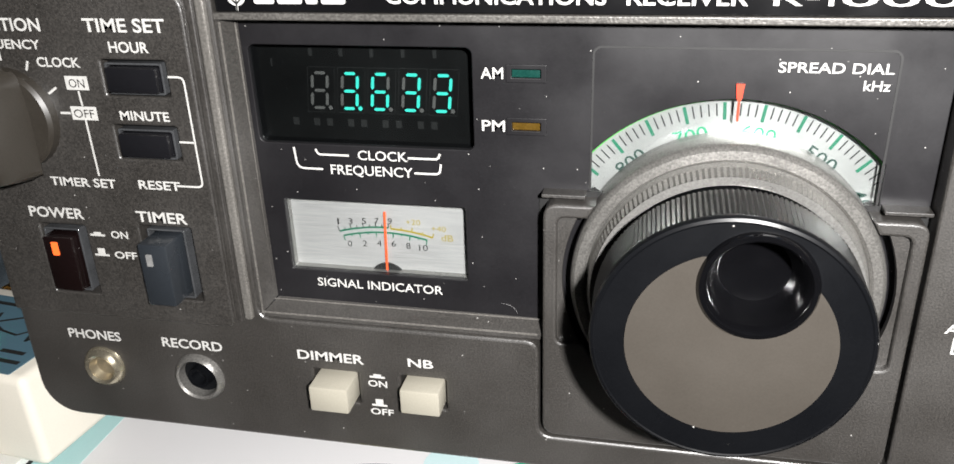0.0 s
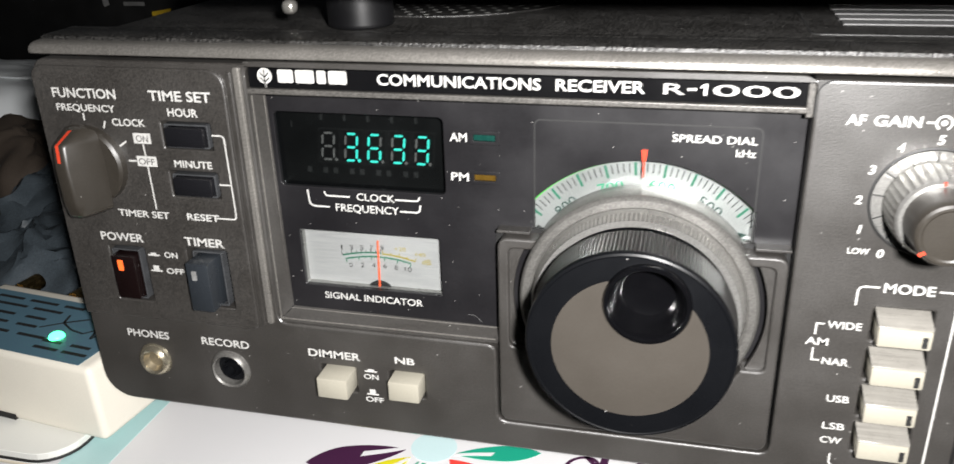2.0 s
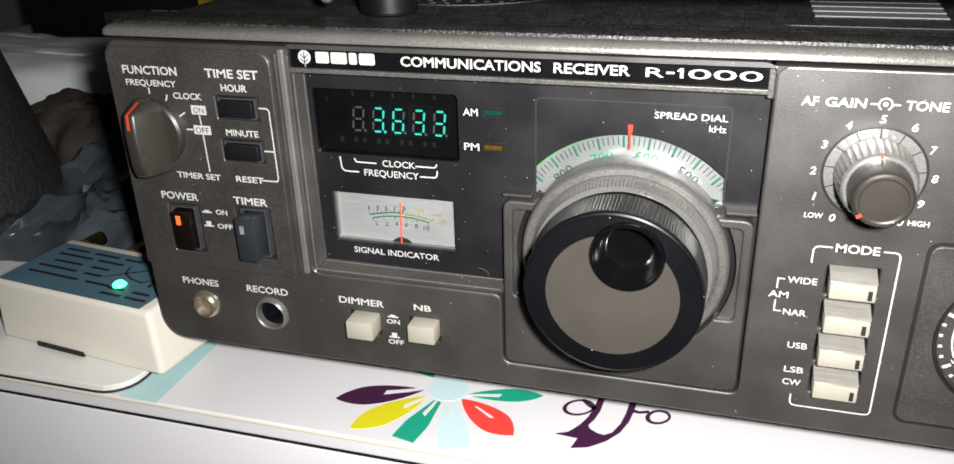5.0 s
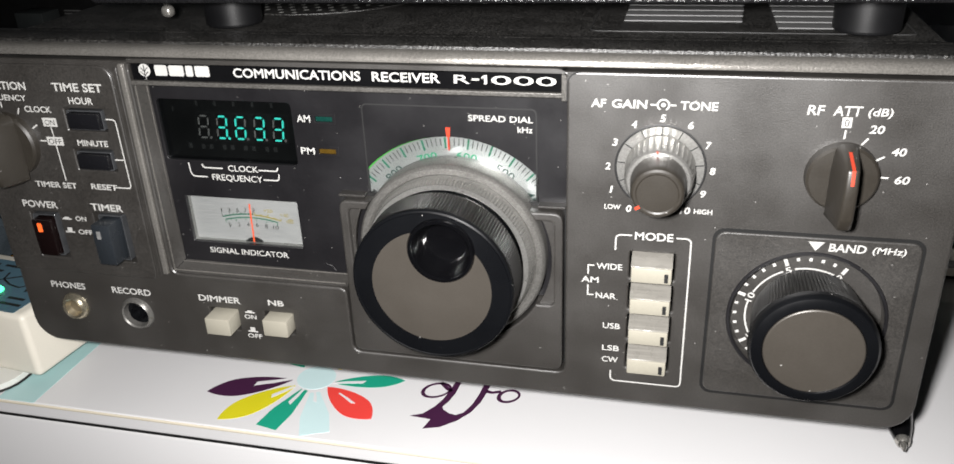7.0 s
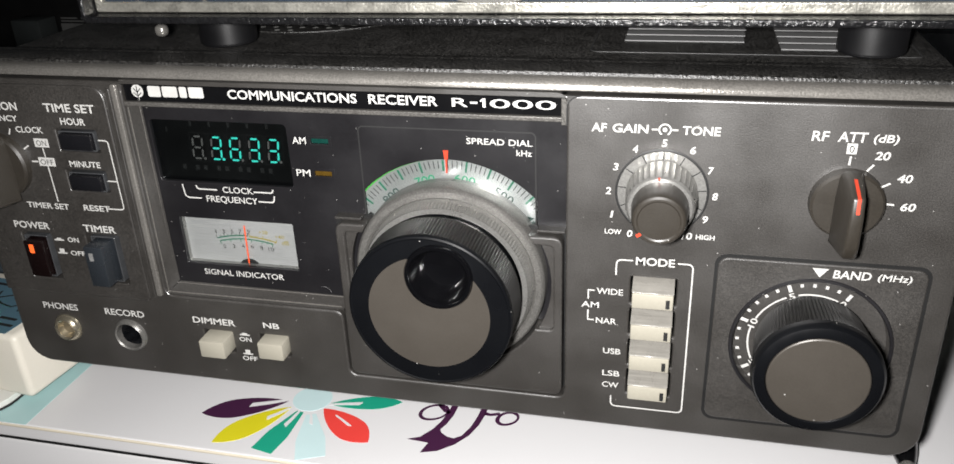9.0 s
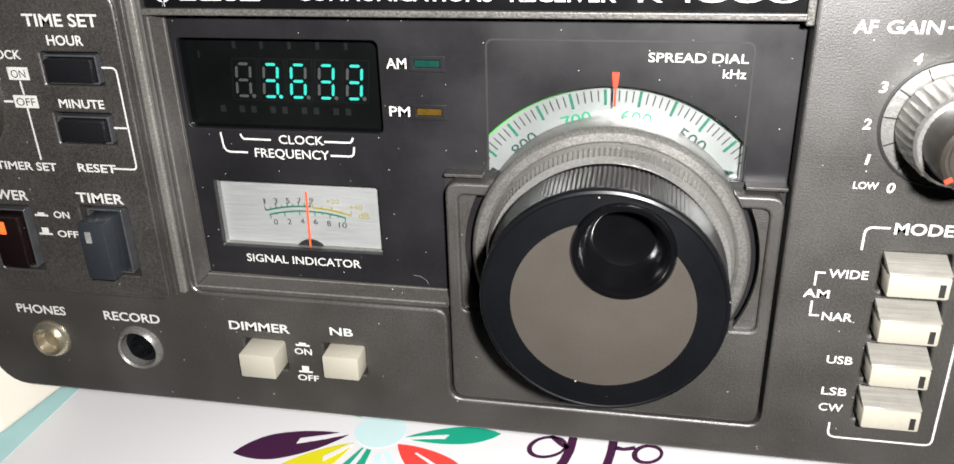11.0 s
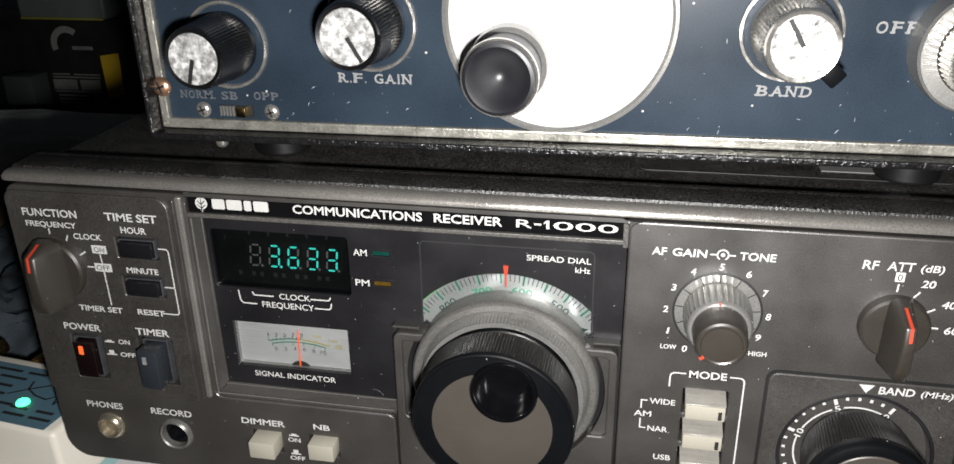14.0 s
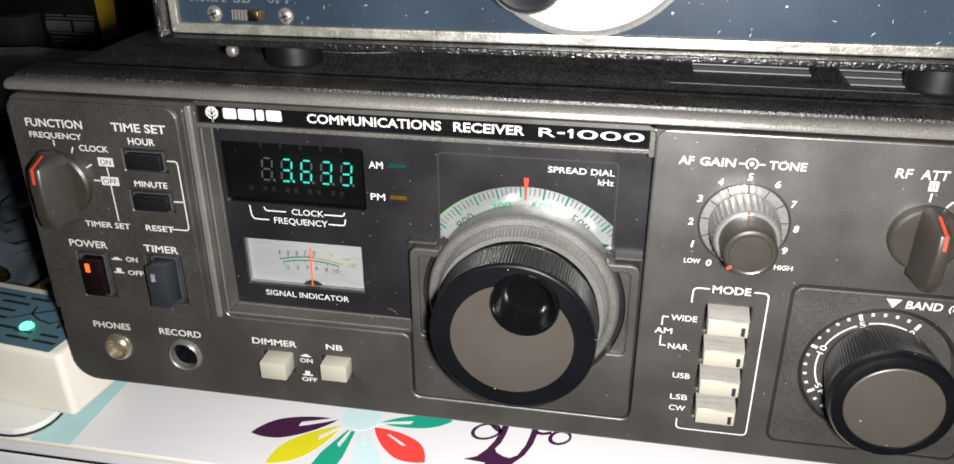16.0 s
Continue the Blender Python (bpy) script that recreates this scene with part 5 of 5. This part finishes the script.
lathe("crank_base", 11.4, 168.4, [(9.4, 2.0), (10.6, 3.0), (11.2, 6.9)], SILVER, ck, "silver base", n=72)
vk = lathe("volume_knob", 126.6, 175.4, [(8.2, -10.2), (9.0, -10.6), (9.6, -9.8), (10.0, -8.6, 0.4), (10.4, -1.0, 0.4), (10.4, 0.0)], CHROME, old, "bright knurled volume knob", n=96)
lathe("knob_cap", 126.6, 175.4, [(0.0, -10.2), (8.2, -10.2), (8.4, -9.6)], SPUN, vk, "spun aluminium cap", n=64)
lathe("outer_knob", 126.6, 175.4, [(10.6, -0.4), (14.2, -0.6), (14.8, 0.2), (15.0, 1.0, 0.4), (15.2, 6.0, 0.4), (15.2, 8.0)], SILVER, vk, "knurled outer ring", n=120)

# ---------------------------------------------------------------- the small box beside the receiver
board = slab("white_board", rr(-330, -12.2, -164.2, 100, (2, 12, 2, 2)), 0.15, 3.2, MAT_WHITE, None, bevel=0.2)
tagged(board, "white board with rounded corner and dark edge on the desk", "board")
slab("board_edge", rr(-330.4, -12.8, -163.6, 100.4, (2, 12.6, 2, 2)), 0.12, 1.0, INK, board, "dark edge of the board", bevel=0.2)
TURN = Matrix.Translation(Vector((-193.5, 21.5, 0)) * MM) @ Matrix.Rotation(radians(-6.5), 4, "Z") @ Matrix.Translation(Vector((193.5, -21.5, 0)) * MM)
abox = thing("antenna_box", (-193.5, 21.5, 3.3), "ivory plastic amplifier box with blue grey label and lit green lamp", "box")
bm = bmesh.new()
bmesh.ops.create_cube(bm, size=1)
for v in bm.verts:
    s = 0.955 if v.co.z > 0 else 1.0
    v.co = Vector((-192.8 + v.co.x * 82 * s, 23.3 + v.co.y * 41.8 * s, 16.6 + v.co.z * 26.6)) * MM
bmesh.ops.bevel(bm, geom=bm.edges[:], offset=2.4 * MM, segments=4, profile=0.5, affect="EDGES")
bm.transform(TURN)
part("shell", bm, BOX_CREAM, abox, "ivory plastic shell")
slab("label_sheet", rr(-229.5, 4.5, -158.5, 38.0, 0.4), 29.95, 30.15, LABEL, abox, "blue grey printed label", turn=TURN)
for x0, x1, y in ((-224, -212, 33.4), (-209, -196, 33.4), (-193, -184, 33.4), (-224, -206, 29.0), (-203, -190, 29.0), (-221, -206, 23.6), (-201, -192, 23.6), (-224, -204, 18.6), (-200, -191, 18.6), (-224, -198, 13.4), (-194, -182, 13.4),
                  (-182, -174, 12.6), (-170, -162, 12.6), (-182, -172, 8.6), (-170, -160, 8.6)):
    slab("print_bar", rr(x0, y, x1, y + 1.5, 0.2), 30.14, 30.2, INK, abox, "illegible dark print", turn=TURN)


def flat_lines(run, w):
    for (xa, ya), (xb, yb) in zip(run, run[1:]):
        d = Vector((xb - xa, yb - ya)).normalized()
        n = Vector((-d.y, d.x)) * w / 2
        slab("print_stroke", [(xa + n.x, ya + n.y), (xb + n.x, yb + n.y), (xb - n.x, yb - n.y), (xa - n.x, ya - n.y)], 30.14, 30.2, INK, abox, turn=TURN)


flat_lines([(-190, 19.5), (-184, 24.5), (-178, 21.5), (-172, 20.5), (-169, 24.0), (-167, 18.5), (-165, 24.0), (-163, 18.5), (-161, 22.0), (-159, 19.0)], 0.8)
flat_lines([(-184, 24.5), (-186, 29.5)], 0.9)
flat_lines([(-184, 24.5), (-177, 29.0)], 0.9)
bm = bmesh.new()
bmesh.ops.create_uvsphere(bm, u_segments=20, v_segments=10, radius=2.6 * MM)
bm.transform(Matrix.Translation((-0.1795, 0.0145, 0.0302)) @ Matrix.Diagonal((1, 1, 0.7, 1)))
part("lamp", bm, LED_ON, abox, "glowing green lamp")
block("shell_slot", (-214, 2.0, 3.9), (-190, 3.2, 5.9), BLACK_AND_SHADE, abox, "dark slot at the foot of the shell", turn=TURN)
for cxx in (-226, -200):
    bm = bmesh.new()
    bmesh.ops.create_cone(bm, cap_ends=True, segments=16, radius1=3.1 * MM, radius2=3.1 * MM, depth=9 * MM)
    bm.transform(TURN @ Matrix.Translation((cxx * MM, 0.049, 0.0262)) @ Matrix.Rotation(radians(90), 4, "X"))
    part("connector", bm, BRASS, abox, "gold coloured coaxial connector")

# ---------------------------------------------------------------- things behind
# loudspeaker
spk = thing("loudspeaker", (-350, 100, 0), "black cloth covered loudspeaker standing on the desk", "speaker")
bm = bmesh.new()
bmesh.ops.create_cone(bm, cap_ends=True, segments=48, radius1=0.058, radius2=0.034, depth=0.105)
bmesh.ops.bevel(bm, geom=[e for e in bm.edges if abs(e.verts[0].co.z - e.verts[1].co.z) < 1e-5], offset=0.012, segments=4, affect="EDGES")
bm.transform(Matrix.Translation((-0.350, 0.100, 0.0545)))
part("body", bm, FABRIC, spk, "black woven cloth cover")
slab("foot_ring", ring(-350, 100, 50, 40), 0.2, 2.5, RUBBER, spk, "rubber foot")


def crumpled(name, cx, cy, sx, sy, h, seed, material, label, category, power=0.5, rough=1.0):
    """A crumpled soft heap that lies on the desk."""
    n = 44
    verts, faces = [], []
    for i in range(n + 1):
        for j in range(n + 1):
            u, v = 2 * i / n - 1, 2 * j / n - 1
            edge = max(0.0, 1 - max(abs(u), abs(v)) ** 4)
            p = Vector((u * 1.5 + seed, v * 1.5, seed * 0.7))
            f = 0.75 + rough * (0.7 * noise.noise(p) + 0.4 * abs(noise.noise(p * 2.7)) + 0.15 * noise.noise(p * 6))
            verts.append((cx + u * sx + 0.012 * noise.noise(p * 1.7), cy + v * sy + 0.012 * noise.noise(p * 1.9 + Vector((5, 0, 0))), 0.0006 + h * edge**power * f))
    for i in range(n):
        for j in range(n):
            a = i * (n + 1) + j
            faces.append((a, a + n + 1, a + n + 2, a + 1))
    me = bpy.data.meshes.new(name)
    me.from_pydata(verts, [], faces)
    bm = bmesh.new()
    bm.from_mesh(me)
    rim = [e for e in bm.edges if e.is_boundary]
    ret = bmesh.ops.extrude_edge_only(bm, edges=rim)
    for v in [x for x in ret["geom"] if isinstance(x, bmesh.types.BMVert)]:
        v.co.z = 0.0002
    bmesh.ops.recalc_face_normals(bm, faces=bm.faces)
    bm.to_mesh(me)
    bm.free()
    ob = finish(name, me, material)
    return tagged(ob, label, category)


crumpled("plastic_bag", -0.262, 0.135, 0.055, 0.07, 0.028, 3.1, BAG, "crumpled grey translucent plastic bag on the desk", "bag", rough=1.0)
crumpled("cloth_bag", -0.335, 0.205, 0.075, 0.038, 0.046, 8.4, BAG_BROWN, "crumpled brown cloth bag on the desk", "bag", rough=0.35)
crumpled("white_bag", -0.43, 0.30, 0.17, 0.055, 0.069, 5.3, mat("white_paper", (0.76, 0.79, 0.80), 0.6, vary=0.06, vary_size=0.05), "smooth white paper bag on the desk before a carton", "bag", power=0.3, rough=0.08)
CY = 478.0  # front of the carton
carton = thing("carton", (-480, CY + 20, 0), "black printed carton with a yellow strip on the desk", "box")
block("box_body", (-640, CY, 0.3), (-372, CY + 70, 93), CARTON, carton, "black cardboard body", bevel=1.0)
plate("yellow_strip", [(-442, 21.5), (-425, 27), (-424, 64.5), (-443, 61.5)], CY - 0.4, CY - 0.1, YELLOW_TAPE, carton, "yellow printed strip")
plate("mark", ring(-474, 71, 17, 28, -110, 40) + ring(-474, 71, 11, 28, 40, -110), CY - 0.4, CY - 0.1, DIM_WHITE, carton, "plain white curved mark")
for x0, x1, z, h in ((-496, -447, 40, 1.4), (-496, -447, 26.5, 1.4), (-497, -472, 29, 9.5), (-469, -448, 29, 9.5), (-494, -460, 22.5, 1.6), (-494, -462, 19, 1.6), (-494, -470, 15.5, 1.6), (-496, -478, 42.8, 1.3), (-474, -447, 42.8, 1.3), (-492, -476, 12.2, 1.4), (-470, -449, 66.5, 3.4)):
    plate("print_bar", rr(x0, z, x1, z + h, 0.4), CY - 0.4, CY - 0.1, PRINT_DIM, carton, "illegible pale print")
plate("print_seal", ring(-453, 21, 3.8, 20), CY - 0.4, CY - 0.1, PRINT_DIM, carton, "small round pale print")

upper = thing("storage_box", (-474, CY + 30, 93), "grey green plastic storage box on a black carton", "box")
block("box_shell", (-520, CY + 2, 93.4), (-432, CY + 62, 140), mat("grey_green_plastic", (0.10, 0.12, 0.11), 0.4, vary=0.15), upper, "grey green shell", bevel=3.0, segs=3)
block("lid_edge", (-518, CY + 0.8, 93.2), (-434, CY + 3.5, 95.4), mat("dull_yellow_edge", (0.20, 0.19, 0.04), 0.5), upper, "dull yellow lower edge", bevel=0.4)
side_box = block("grey_box", (-530, CY - 26, 0.3), (-500, CY - 2, 46), mat("dark_grey_card", (0.035, 0.04, 0.04), 0.6, vary=0.15), None, bevel=1.0)
tagged(side_box, "dark grey plain card box before a black carton", "box")

# things at the far side of the receiver
pen = thing("ballpoint_pen", (152, 40, 3), "black ballpoint pen with metal tip under the receiver", "pen")
for nm, seg, m, lab in (("barrel", ((2.3, -12.0), (3.6, -6), (4.6, 2), (4.8, 12), (4.8, 110)), GLOSS, "black barrel"), ("cone", ((1.5, -14.2), (2.0, -13.6), (2.4, -12.2), (2.3, -11.6)), CHROME, "bright metal ring"), ("nib", ((0.35, -17.2), (0.7, -16.4), (1.2, -14.0)), CHROME, "ball point")):
    ob = lathe(nm, 0, 0, seg, m, None, "", n=24)
    ob.data.transform(Matrix.Translation((0.1535, 0.0275, 0.0058)) @ Matrix.Rotation(radians(-5), 4, "Z"))
    hang(ob, pen)
    tagged(ob, lab)
side = thing("small_instrument", (215, 165, 0), "small white and dark green box with illegible print on the desk", "box")
block("lower_body", (188, 139, 2.0), (290, 200, 16), BOX_CREAM, side, "white lower half", bevel=1.0)
block("upper_body", (188, 140, 16.2), (290, 200, 34), mat("dark_green_plastic", (0.01, 0.03, 0.022), 0.4), side, "dark green upper half", bevel=1.0)
block("foot_strip", (190, 141, 0.2), (288, 198, 2.2), RUBBER, side, "dark foot strip")
plate("print_bar", rr(192, 6.5, 214, 10.0, 0.4), 138.7, 139.05, SLAT, side, "illegible grey print")
